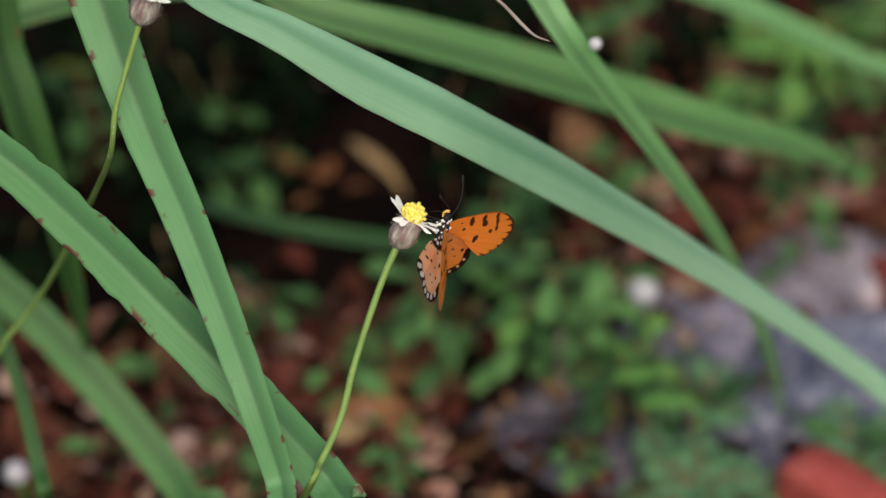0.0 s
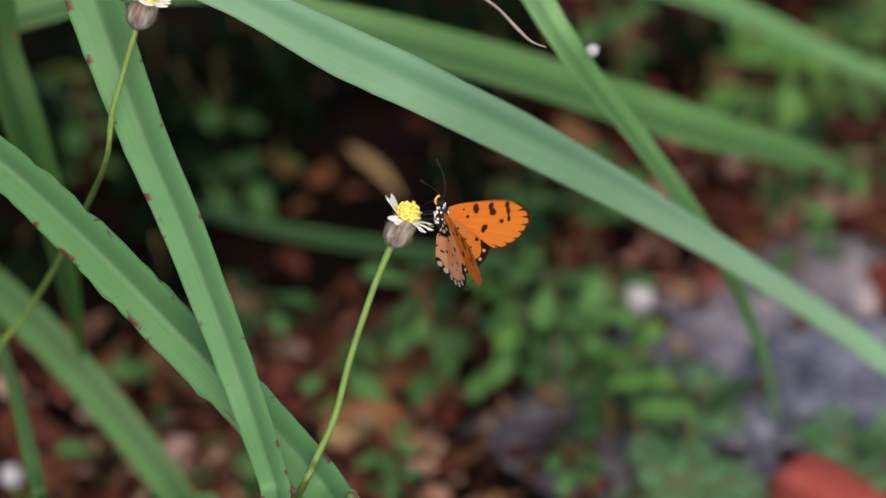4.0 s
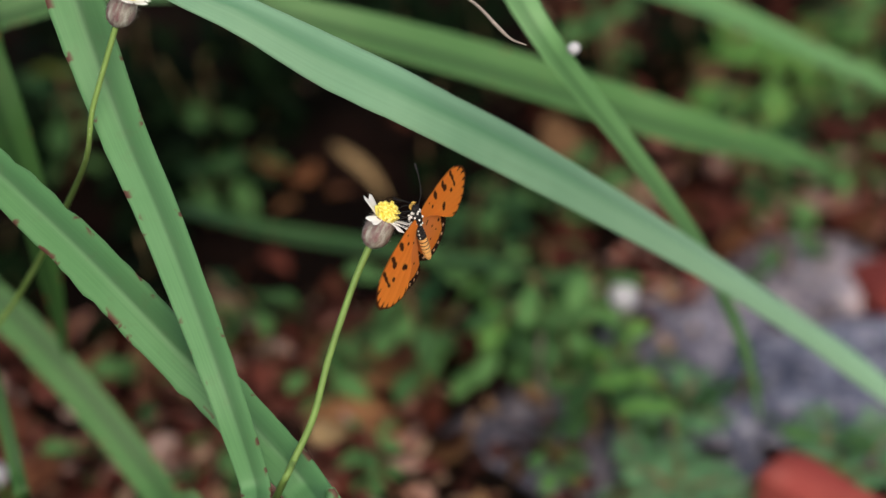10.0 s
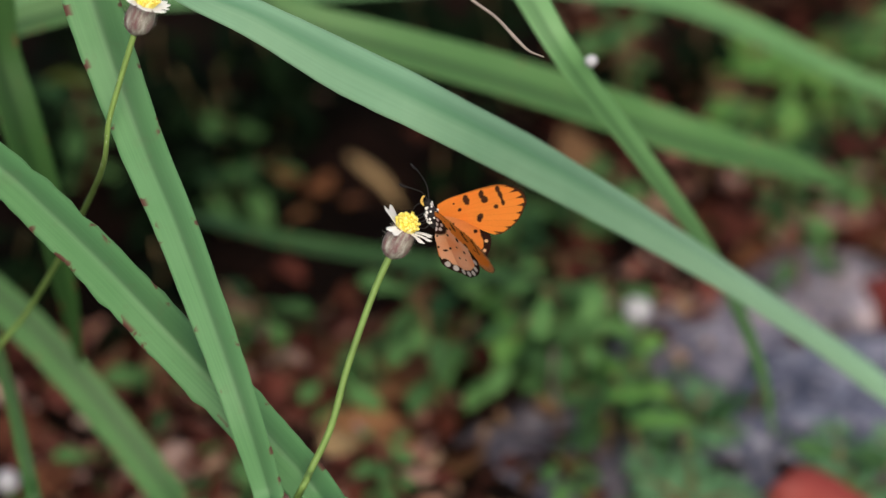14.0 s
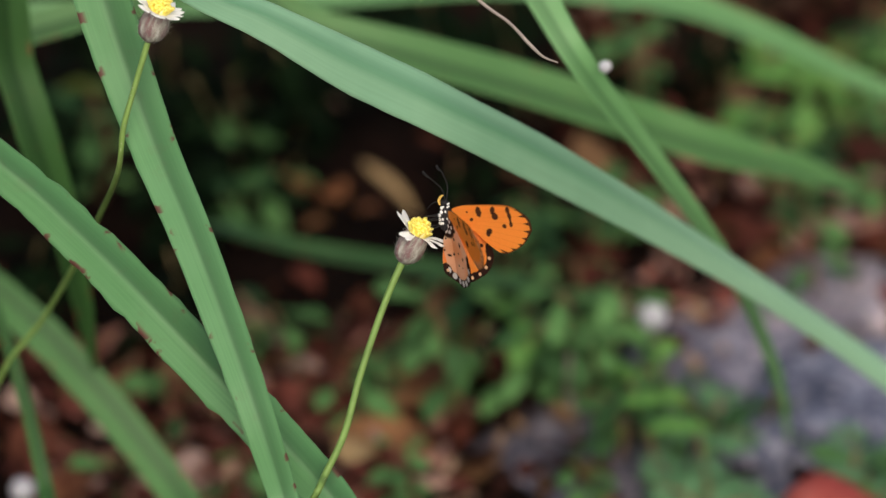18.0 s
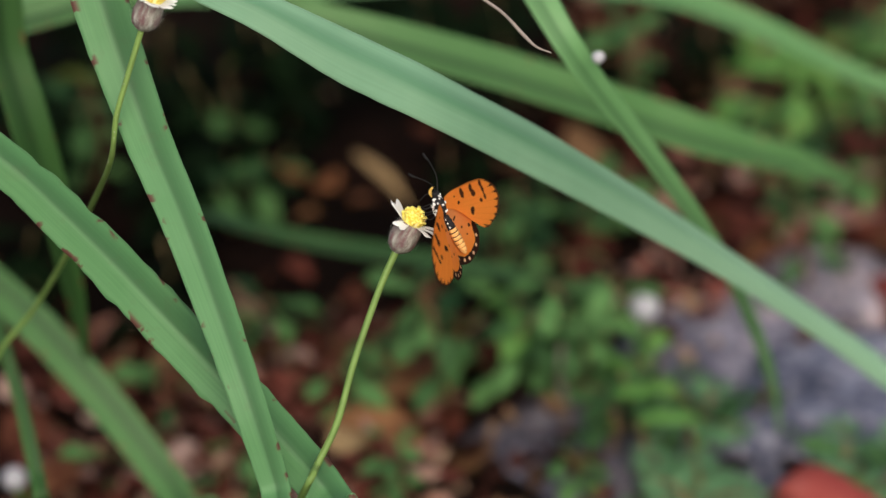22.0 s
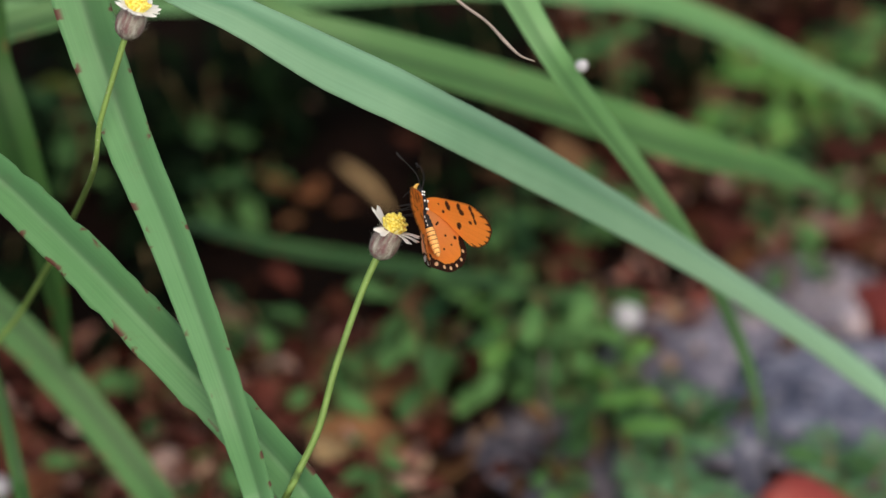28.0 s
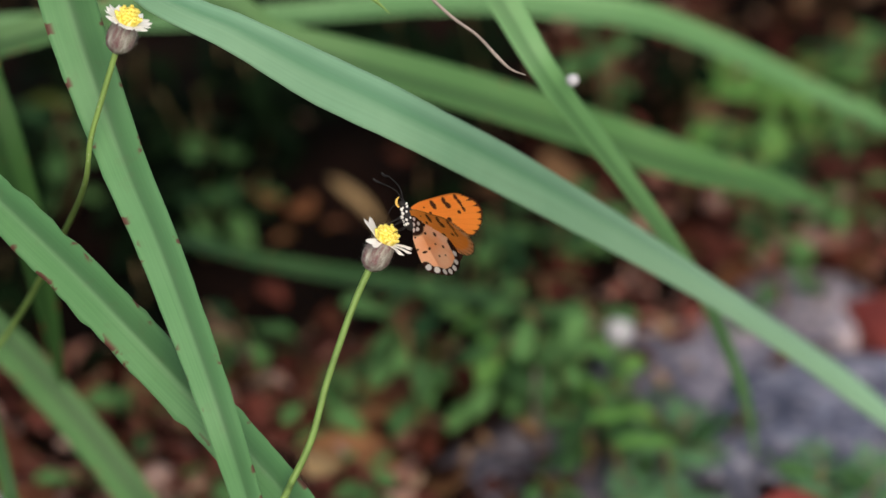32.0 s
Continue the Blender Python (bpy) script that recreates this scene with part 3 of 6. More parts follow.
ROOT = (-0.085, 0.06, 0.0)
FLOWER = flower(ROOT, [tuple(Vector(p) - Vector(ROOT)) for p in ((-0.085, 0.06, -0.004), (-0.075, 0.05, 0.1), (-0.0477, -0.0477, 0.2319), (-0.0428, -0.0418, 0.2402), (-0.0367, -0.0343, 0.2510), (-0.0319, -0.0241, 0.2656), (-0.0269, -0.0153, 0.2781), (-0.0224, -0.0083, 0.2881), (-0.0177, -0.0023, 0.2968))],
                (0.0014, 0.0013, 0.0012, 0.00115, 0.00115, 0.0011, 0.0011, 0.0011, 0.0012), (0.4700, 0.2688, 0.8372),
                [(308, 32, 1.1, 1.6), (22, -10, 0.85, 0.95), (205, 42, 0.6, 0.7), (248, 42, 0.6, 0.7), (100, 10, 1.0, 0.5), (126, 16, 1.1, 0.42), (152, 22, 1.05, 0.5)], 0, 11,
                "small daisy weed flower with yellow disc on hairy stalk")
ROOT2 = (-0.2, 0.1, 0.0)
flower(ROOT2, [tuple(Vector(p) - Vector(ROOT2)) for p in ((-0.2, 0.1, -0.004), (-0.19, 0.09, 0.1), (-0.1684, 0.0849, 0.1772), (-0.1484, 0.0834, 0.2100), (-0.1337, 0.0696, 0.2425), (-0.1171, 0.0408, 0.2885), (-0.1095, 0.0223, 0.3144), (-0.1070, 0.0212, 0.3302), (-0.1031, 0.0241, 0.3432), (-0.0976, 0.0296, 0.3597))],
       (0.0012, 0.0011, 0.001, 0.001, 0.001, 0.001, 0.00095, 0.0009, 0.0009, 0.001), (0.3600, 0.1541, 0.9175),
       [(k * 45 + 20, 25, 0.85, 1.0) for k in range(8)], 0, 23, "small white-rayed daisy weed flower on a bent stalk")

# ---------------------------------------------------------------- stone, bricks, litter, weeds
def boulder(name, place, size, mat, label, category, seed, flat=1.0):
    bm = bmesh.new()
    bmesh.ops.create_icosphere(bm, subdivisions=5, radius=1.0)
    for v in bm.verts:
        q = v.co.copy()
        for k in range(5):
            r = random.Random(seed * 10 + k)
            n = Vector((r.uniform(-1, 1), r.uniform(-1, 1), r.uniform(0.1, 1))).normalized()
            d = q.dot(n) - r.uniform(0.72, 0.88)
            if d > 0:
                q -= n * d * 0.85
        q *= 1 + 0.07 * noise.noise(q * 2.2 + Vector((seed, 0, 0))) + 0.02 * noise.noise(q * 9) + 0.006 * noise.noise(q * 30)
        v.co = (q.x * size[0], q.y * size[1], q.z * size[2])
    ob = part(name, bm, mat)
    ob.matrix_world = place
    return tagged(ob, label, category)


def at(ground_xy, z=0.0, rx=0, ry=0, rz=0):
    return pose(ground_xy[0], ground_xy[1], z, rx, ry, rz)


boulder("stone", at((0.1846, 0.2910), -0.012, -6, 3, 12), (0.085, 0.06, 0.045), BLUE_STONE, "weathered blue-grey stone half sunk in soil", "stone", 4)
boulder("stone", at((0.1211, 0.3272), -0.014, 5, 0, -10), (0.08, 0.055, 0.03), STONE, "small dull grey stone among weeds", "stone", 7)
boulder("stone", at((0.1760, 0.3760), -0.014, 0, 0, 12), (0.07, 0.05, 0.03), PALE_STONE, "flat pale grey stone beside red litter", "stone", 9)


boulder("stone", at((0.0682, 0.2522), -0.006, 0, 0, -12), (0.085, 0.06, 0.014), DARK_STONE, "flat dark grey-purple stone among low weeds", "stone", 12)


def brick(place, size, seed, mat):
    """A worn red clay brick with rounded, chipped edges."""
    bm = bmesh.new()
    bmesh.ops.create_cube(bm, size=1)
    bmesh.ops.subdivide_edges(bm, edges=bm.edges[:], cuts=9, use_grid_fill=True)
    for v in bm.verts:
        q = Vector((v.co.x * size[0], v.co.y * size[1], v.co.z * size[2]))
        r, inner = 0.006, Vector([max(-s / 2 + 0.006, min(s / 2 - 0.006, c)) for c, s in zip(q, size)])
        d = q - inner
        if d.length > r:
            q = inner + d.normalized() * r
        v.co = q + Vector((1, 1, 1)) * 0.0018 * noise.noise(q * 90 + Vector((seed, 0, 0)))
    ob = part("brick", bm, mat)
    ob.matrix_world = place
    return tagged(ob, "worn red clay brick lying on the soil", "brick", "red bricks")


brick(at((0.1790, 0.1735), 0.015, 2, 4, -42), (0.1, 0.026, 0.045), 1, BRICK)
brick(at((0.2250, 0.3680), 0.0, 0, 8, 20), (0.06, 0.04, 0.03), 2, DARK_BRICK)


def litter(count, spread, sizes, skip, mat, seed, label):
    """Fallen leaves over a stretch of ground, in one sheet of pieces."""
    r = random.Random(seed)
    kinds = [leaf_data(k, c, f, s, rows=6, thick=0.02) for s, (k, c, f) in enumerate((("oval", 0.9, 0.2), ("oval", -0.8, 0.4), ("round", 0.6, 0.3), ("lance", 0.7, 0.3), ("oval", 1.4, 0.1)))]
    verts, faces = [], []
    for k in range(count):
        x0, x1, y0, y1 = r.choices(spread, [p[4] for p in spread])[0][:4]
        x, y = r.uniform(x0, x1), r.uniform(y0, y1)
        if r.random() < skip(x, y):
            continue
        s = r.choice(sizes) * r.uniform(0.8, 1.2)
        v, f = r.choice(kinds)
        m = pose(x, y, ground_height(x, y) + 0.004 + r.uniform(0, 0.012), r.uniform(-40, 40), r.uniform(-40, 40), r.uniform(0, 360)) @ Matrix.Diagonal((s, s, s, 1))
        n = len(verts)
        verts += [tuple(m @ Vector(p)) for p in v]
        faces += [tuple(i + n for i in q) for q in f]
    me = bpy.data.meshes.new("leaf_litter")
    me.from_pydata(verts, [], faces)
    tagged(part_of("leaf_litter", me, mat), label, "leaf litter", kind="stuff")


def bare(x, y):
    """Share of the ground left bare: the patch coloured dark as shade under the weeds, and the stones."""
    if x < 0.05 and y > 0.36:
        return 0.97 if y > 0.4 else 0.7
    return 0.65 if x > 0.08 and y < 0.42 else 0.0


litter(6400, [(-0.32, 0.38, 0.1, 0.95, 7), (-2, 2, -1.2, 3, 1)], (0.009, 0.012, 0.015, 0.019, 0.025), bare, DRY, 5, "fallen dark red-brown dead leaves scattered over the soil")
litter(1000, [(-0.2, 0.0, 0.17, 0.35, 3), (0.11, 0.26, 0.41, 0.52, 1), (0.08, 0.13, 0.34, 0.4, 0.25)], (0.006, 0.009, 0.012, 0.015), lambda x, y: 0.0, DRY_PALE, 6, "paler reddish bits of dead leaf over the soil")


def dead_leaf(xy, z, size, yaw, tilt, kind, mat, seed, label, roll=0, wide=1.0):
    me = leaf_mesh("dead_leaf", kind, 0.7, 0.3, seed, rows=11)
    ob = part_of("dead_leaf", me, mat)
    ob.matrix_world = pose(xy[0], xy[1], z, tilt, roll, yaw) @ Matrix.Diagonal((size * wide, size, size, 1))
    return tagged(ob, label, "leaf", "larger dead leaves")


dead_leaf((-0.0480, 0.4430), 0.04, 0.042, -131, -4, "lance", TAN, 1, "long tan dead leaf lying on litter", 0, 0.7)
dead_leaf((-0.0551, 0.2588), 0.02, 0.05, -95, 5, "oval", BROWN, 2, "dry orange-brown leaf curled on the soil", 12)
dead_leaf((-0.0356, 0.2702), 0.022, 0.045, -60, 8, "oval", BROWN, 3, "dry orange-brown leaf curled on the soil", -15)
dead_leaf((-0.0502, 0.2268), 0.03, 0.02, -40, 10, "round", TAN, 4, "small pale dry leaf on the soil")
dead_leaf((-0.0933, 0.3288), 0.02, 0.022, 30, 5, "round", TAN, 5, "small pale dry leaf on the soil")
dead_leaf((0.1404, 0.4308), 0.012, 0.045, 80, 3, "oval", DRY, 8, "reddish dead leaf on the soil")


for k, (spot, size, yaw) in enumerate((((0.1915, 0.4531), 0.03, 40), ((0.1717, 0.4630), 0.026, -60), ((0.2083, 0.4312), 0.034, 100), ((0.1770, 0.4169), 0.03, 10), ((0.1190, 0.4169), 0.024, 70), ((0.0455, 0.3440), 0.022, 120))):
    dead_leaf(spot, 0.015, size, yaw, 6, "round" if k % 2 else "oval", ROSY, 20 + k, "pale rosy-brown dead leaf on the litter")


for k, (spot, size, yaw, mat, words) in enumerate((
        ((-0.0572, 0.4478), 0.018, 30, RUST, "rust-red dead leaf on the litter"),
        ((-0.0490, 0.4370), 0.017, -50, RUST, "rust-red dead leaf on the litter"),
        ((-0.0640, 0.4300), 0.015, 90, BROWN, "dry orange-brown leaf curled on the soil"),
        ((-0.0769, 0.4565), 0.020, 20, RUST, "rust-red dead leaf on the litter"),
        ((0.0041, 0.3171), 0.030, 30, RUST, "rust-red dead leaf on the litter"),
        ((-0.0367, 0.3171), 0.026, 100, RUST, "rust-red dead leaf on the litter"),
        ((-0.0211, 0.2921), 0.034, -20, BROWN, "dry orange-brown leaf curled on the soil"),
        ((-0.0321, 0.2738), 0.040, 15, BROWN, "dry orange-brown leaf curled on the soil"),
        ((-0.0422, 0.2520), 0.020, 60, ROSY, "pale rosy-brown dead leaf on the litter"),
        ((0.1441, 0.4108), 0.030, 10, RUST, "rust-red dead leaf on the litter"),
        ((0.1592, 0.3991), 0.030, 95, RUST, "rust-red dead leaf on the litter"),
        ((0.1231, 0.3991), 0.028, 50, RUST, "rust-red dead leaf on the litter"),
        ((-0.1393, 0.2921), 0.026, 80, RUST, "rust-red dead leaf on the litter"),
        ((-0.1114, 0.2520), 0.022, 140, ROSY, "pale rosy-brown dead leaf on the litter"),
        ((-0.1794, 0.2678), 0.024, 60, RUST, "rust-red dead leaf on the litter"),
        ((-0.0968, 0.2962), 0.022, 0, ROSY, "pale rosy-brown dead leaf on the litter"),
        ((-0.0886, 0.3342), 0.022, 90, ROSY, "pale rosy-brown dead leaf on the litter"),
        ((-0.1293, 0.2288), 0.022, 45, ROSY, "pale rosy-brown dead leaf on the litter"),
        ((-0.1587, 0.2326), 0.026, 120, RUST, "rust-red dead leaf on the litter"))):
    dead_leaf(spot, 0.015, size, yaw, 8 - 5 * (k % 3), "oval" if k % 3 else "round", mat, 60 + k, words, 12 * (k % 4) - 18)


def weeds():
    """Low weeds: separate plants where they show, spread by patches."""
    r = random.Random(8)
    spots = [((-0.0163, 0.3348), 0.09, 8, 0.024, "mid"), ((0.0015, 0.3120), 0.1, 9, 0.027, "mid"), ((0.0200, 0.2986), 0.085, 8, 0.027, "mid"), ((0.0570, 0.2980), 0.09, 8, 0.028, "mid"), ((0.0700, 0.2700), 0.07, 8, 0.028, "mid"), ((0.0550, 0.3200), 0.09, 7, 0.028, "mid"),
             ((0.0490, 0.3006), 0.09, 9, 0.024, "mid"), ((0.0064, 0.2870), 0.09, 4, 0.034, "mid"), ((0.0442, 0.3137), 0.08, 4, 0.032, "light"), ((0.0660, 0.3240), 0.07, 8, 0.025, "mid"), ((0.0371, 0.3292), 0.1, 6, 0.022, "mid"), 
             ((0.0600, 0.2500), 0.05, 6, 0.022, "mid"), ((0.0900, 0.2950), 0.06, 8, 0.025, "mid"),
             ((-0.0105, 0.2191), 0.06, 11, 0.02, "mid"), ((-0.1798, 0.4719), 0.07, 5, 0.03, "mid"), ((-0.1033, 0.4926), 0.07, 5, 0.026, "mid"),
             ((0.1156, 0.2778), 0.06, 9, 0.024, "mid"), ((0.1745, 0.2281), 0.07, 10, 0.022, "mid"), ((0.0859, 0.5114), 0.1, 10, 0.026, "mid"),
             ((0.1554, 0.5152), 0.06, 3, 0.042, "light"), ((0.1779, 0.4928), 0.06, 9, 0.022, "mid"), ((0.2042, 0.5641), 0.08, 9, 0.026, "mid"), ((0.1691, 0.3775), 0.08, 6, 0.03, "mid"),
             ((0.0305, 0.3887), 0.09, 9, 0.022, "mid"), ((0.0202, 0.4053), 0.08, 7, 0.026, "mid"), ((-0.1067, 0.4351), 0.07, 8, 0.026, "mid"), ((-0.0729, 0.3366), 0.06, 9, 0.026, "mid"),
             ((-0.1238, 0.2942), 0.06, 5, 0.026, "mid"), ((-0.1785, 0.4660), 0.1, 5, 0.03, "mid"), ((-0.0361, 0.2942), 0.06, 8, 0.024, "mid"), ((-0.0214, 0.3163), 0.05, 8, 0.02, "mid"),
             ((-0.0854, 0.2278), 0.05, 6, 0.024, "mid"), ((-0.1484, 0.2518), 0.03, 5, 0.02, "mid"), ((0.0532, 0.4377), 0.06, 9, 0.024, "mid"), ((0.0944, 0.4436), 0.05, 9, 0.024, "mid"), ((0.2059, 0.4426), 0.06, 9, 0.024, "mid"),
             ((0.1276, 0.2812), 0.06, 7, 0.03, "mid"), ((-0.1045, 0.4571), 0.06, 5, 0.026, "mid"), ((0.1383, 0.5034), 0.06, 8, 0.026, "mid"), ((0.1506, 0.4826), 0.06, 7, 0.024, "mid"), ((0.0650, 0.2800), 0.07, 7, 0.026, "light"),
             ((0.1983, 0.5252), 0.05, 8, 0.02, "mid"), ((0.2054, 0.5436), 0.06, 6, 0.032, "light"), ((0.1882, 0.5740), 0.06, 6, 0.03, "light"), ((0.2267, 0.5797), 0.06, 6, 0.03, "mid"), ((0.1631, 0.4485), 0.05, 6, 0.02, "mid")]
    # near-black weeds added to stand in for the deep shade behind the blades
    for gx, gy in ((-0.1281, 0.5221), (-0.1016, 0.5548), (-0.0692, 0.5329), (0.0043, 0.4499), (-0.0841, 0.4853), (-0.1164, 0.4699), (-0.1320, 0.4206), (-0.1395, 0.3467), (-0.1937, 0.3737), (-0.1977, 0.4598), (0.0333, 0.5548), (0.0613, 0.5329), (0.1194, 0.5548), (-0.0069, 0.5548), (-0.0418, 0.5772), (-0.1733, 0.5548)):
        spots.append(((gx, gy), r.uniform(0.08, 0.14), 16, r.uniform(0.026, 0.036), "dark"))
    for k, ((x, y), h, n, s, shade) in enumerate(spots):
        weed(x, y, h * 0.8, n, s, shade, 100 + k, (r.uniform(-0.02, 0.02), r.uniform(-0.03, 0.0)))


weeds()


FROND_MESHES = []
for s in range(4):
    me = leaf_mesh("leaflet", "oval", 0.25 + 0.1 * s, 0.2, 40 + s, rows=6)
    me.materials.append(WEED_BLUE)
    FROND_MESHES.append(me)


def feather_weed(x, y, fronds, length, seed, rise=0.0):
    """A low weed of arching fronds, each a thin rib with pairs of small oval leaflets."""
    r = random.Random(seed)
    base = thing("weed", (x, y, ground_height(x, y) - 0.004), "low bluish-green weed with feathery paired leaflets", "weed", "feathery weeds on the ground")
    turn = r.uniform(0, 360)
    if rise:
        part("stem", tube([(0, 0, 0), (0.001, 0, rise * 0.5), (0, 0, rise)], (0.0014, 0.0012, 0.001), 6, 8), WEED_STEM, base)
    for k in range(fronds):
        a = math.radians(turn + k * 360 / fronds + r.uniform(-25, 25))
        out, lift = Vector((math.cos(a), math.sin(a), 0)), r.uniform(0.35, 0.6) * length
        size = length * r.uniform(0.75, 1.15)
        tip = out * size + Vector((0, 0, lift))
        foot = (0, 0, rise)
        tip.z += rise
        pts = [foot, tuple(out * size * 0.25 + Vector((0, 0, rise + lift * 0.7))), tuple(out * size * 0.65 + Vector((0, 0, rise + lift * 1.05))), tuple(tip)]
        part("stem", tube(pts, (0.0009, 0.0008, 0.0006, 0.0004), 5, 10), WEED_STEM, base)
        line = spline(pts, 15)
        yaw = math.degrees(a) - 90
        for j in range(4, 15, 2):
            for side in (-1, 1):
                s = 0.011 * r.uniform(0.85, 1.15) * (1 - 0.35 * (j > 11))
                ob = part_of("leaf", r.choice(FROND_MESHES), WEED_BLUE, base)
                ob.matrix_basis = pose(*line[j], 0, 0, yaw + side * r.uniform(58, 75)) @ pose(0, 0.0008, 0, r.uniform(-12, 22), r.uniform(-16, 16), 0) @ Matrix.Diagonal((s, s, s, 1))
    return base


for k, (gx, gy, fronds, length, rise) in enumerate(((0.0940, 0.2130, 4, 0.024, 0.008), (0.1059, 0.2104, 5, 0.026, 0.012), (0.1180, 0.2040, 5, 0.026, 0.01), (0.1730, 0.2200, 4, 0.024, 0.032), (0.1830, 0.2120, 4, 0.024, 0.03), (0.1090, 0.2590, 3, 0.022, 0.025))):
    feather_weed(gx, gy, fronds, length, 300 + k, rise)


def broad_leaf(x, y, z, yaw, tilt, size, seed, mat=WEED_LIGHT, words="bright yellow-green", group="bright broad leaves"):
    """A broad leaf held up on its own short stalk."""
    base = thing("leaf_sprig", (x, y, ground_height(x, y) - 0.004), words + " broad leaf on a short stalk", "leaf", group)
    part("stalk", tube([(0, 0, 0), (0.003, 0.0, z * 0.6), (0.0, 0.0, z)], (0.0012, 0.001, 0.0008), 6, 10), WEED_STEM, base)
    ob = part_of("leaf", leaf_mesh("leaf", "oval", 0.5, 0.25, seed, rows=11), mat, base)
    ob.matrix_basis = pose(0, 0, z, 0, 0, yaw) @ pose(0, 0, 0, tilt, 0, 0) @ Matrix.Diagonal((size * 0.72, size, size, 1))


broad_leaf(0.0680, 0.2560, 0.044, -80, 14, 0.027, 71)
broad_leaf(0.0800, 0.2380, 0.042, -86, 10, 0.029, 72)
broad_leaf(0.1010, 0.2420, 0.038, 78, 6, 0.022, 73)
broad_leaf(0.1300, 0.5170, 0.050, -75, 20, 0.034, 74)
broad_leaf(0.1330, 0.5080, 0.048, -100, 12, 0.032, 75)
broad_leaf(0.1560, 0.5150, 0.046, 60, 15, 0.026, 76)
broad_leaf(-0.1940, 0.4740, 0.06, -96, 12, 0.028, 77, OLIVE, "dull olive-green", "dull broad leaves")
broad_leaf(-0.1120, 0.4940, 0.06, -80, 12, 0.022, 78, OLIVE, "dull olive-green", "dull broad leaves")


def white_bloom(place, size, label):
    """A white daisy head out in the weeds, on a short stalk."""
    foot = thing("white_flower", (place[0], place[1], 0), label, "flower", "far white flowers")
    h = place[2]
    part("stalk", tube([(0, 0, 0), (0.004, 0.002, h * 0.5), (0, 0, h)], (0.0012, 0.001, 0.001), 6, 8), STEM, foot)
    part("flower_disc", lathe([(size * 0.2, h), (size * 0.42, h + size * 0.2), (size * 0.46, h + size * 0.45), (size * 0.36, h + size * 0.7), (size * 0.1, h + size * 0.84)], 14), PALE, foot)
    me = leaf_mesh("petal", "round", 0.3, 0.1, 2, rows=6, thick=0.03)
    for k in range(6):
        ob = part_of("petal", me, PALE, foot)
        ob.matrix_basis = pose(0, 0, h, 0, 0, k * 60) @ pose(0, size * 0.1, 0.001, 55, 0, 0) @ Matrix.Diagonal((size * 0.5, size * 0.5, size * 0.5, 1))


white_bloom((0.0845, 0.2960, 0.0510), 0.0138, "small white flower head low among the weeds")
white_bloom((-0.1828, 0.2023, 0.03), 0.011, "small white flower head low among the weeds")


def seed_tuft():
    bm = bmesh.new()
    r = random.Random(3)
    bmesh.ops.create_icosphere(bm, subdivisions=3, radius=0.0022)
    for v in bm.verts:
        v.co *= 1 + 0.18 * noise.noise(v.co * 900)
    ob = part("seed_tuft", bm, PALE)
    ob.matrix_world = Matrix.Translation((0.0503, 0.1137, 0.2968))
    return tagged(ob, "tiny white fluffy tuft caught on a grass edge", "seed tuft")


seed_tuft()
tagged(part("twig", tube([(-0.0169, 0.0577, 0.3824), (0.0047, 0.0453, 0.3648), (0.0154, 0.0407, 0.3581), (0.0217, 0.0369, 0.3527), (0.0262, 0.0345, 0.3493), (0.0310, 0.0334, 0.3477)], (0.0006, 0.00055, 0.0005, 0.0006, 0.0004, 0.0002), 8, 40), TWIG), "thin dry brown twig with a pale tip", "twig")
tagged(part("dry_stem", tube([(0.0504, 0.2760, 0.0000), (0.0508, 0.2771, 0.0150), (0.0473, 0.2780, 0.0300), (0.0476, 0.2761, 0.0500)], (0.0012, 0.0012, 0.001, 0.0008), 6, 16), TWIG), "thin pinkish dry stem among the weeds", "stem")
tagged(part("grass_tip", tube([(-0.0402, 0.0577, 0.3824), (-0.0249, 0.0497, 0.3709), (-0.0169, 0.0469, 0.3670), (-0.0122, 0.0445, 0.3636)], (0.0006, 0.0008, 0.0006, 0.0001), 8, 24), STEM), "thin yellow-green drying grass tip", "grass tip")


# ---------------------------------------------------------------- butterfly
def wing_material():
    """Wing scales: the pattern laid down with the mesh, with a fine grain and vein relief."""
    m, t, b = material("wing_scales", (0.8, 0.25, 0.02), 0.65, 0.1)
    a = t.nodes.new("ShaderNodeAttribute")
    a.attribute_name = "scales"
    col = mix(t, ramp(t, noise_of(t, 2500.0, 2.0), [(0.35, (0.0, 0.0, 0.0)), (0.7, (0.12, 0.12, 0.12))]), a.outputs["Color"], (0.5, 0.12, 0.01))
    t.links.new(col, b.inputs["Base Color"])
    bump(t, b, noise_of(t, 1800.0, 2.0), 0.3, 0.0002)
    thin = t.nodes.new("ShaderNodeBsdfTranslucent")
    t.links.new(col, thin.inputs["Color"])
    both = t.nodes.new("ShaderNodeMixShader")
    both.inputs[0].default_value = 0.55
    t.links.new(b.outputs[0], both.inputs[1])
    t.links.new(thin.outputs[0], both.inputs[2])
    t.links.new(both.outputs[0], t.nodes["Material Output"].inputs["Surface"])
    return m


WING = wing_material()
BLACK_SCALE = material("black_scales", (0.012, 0.011, 0.012), 0.7, 0.3)[0]
WHITE_SCALE = material("white_scales", (0.75, 0.75, 0.72), 0.7, 0.2)[0]
ORANGE_SCALE = material("orange_scales", (0.74, 0.4, 0.13), 0.65, 0.25)[0]
YELLOW_SCALE = material("yellow_scales", (0.78, 0.5, 0.12), 0.65, 0.25)[0]

ORANGE, DEEP, DULL, PINK, DARK, WHITE = (0.89, 0.335, 0.055), (0.865, 0.28, 0.04), (0.95, 0.42, 0.065), (0.98, 0.7, 0.47), (0.012, 0.009, 0.01), (0.85, 0.85, 0.84)


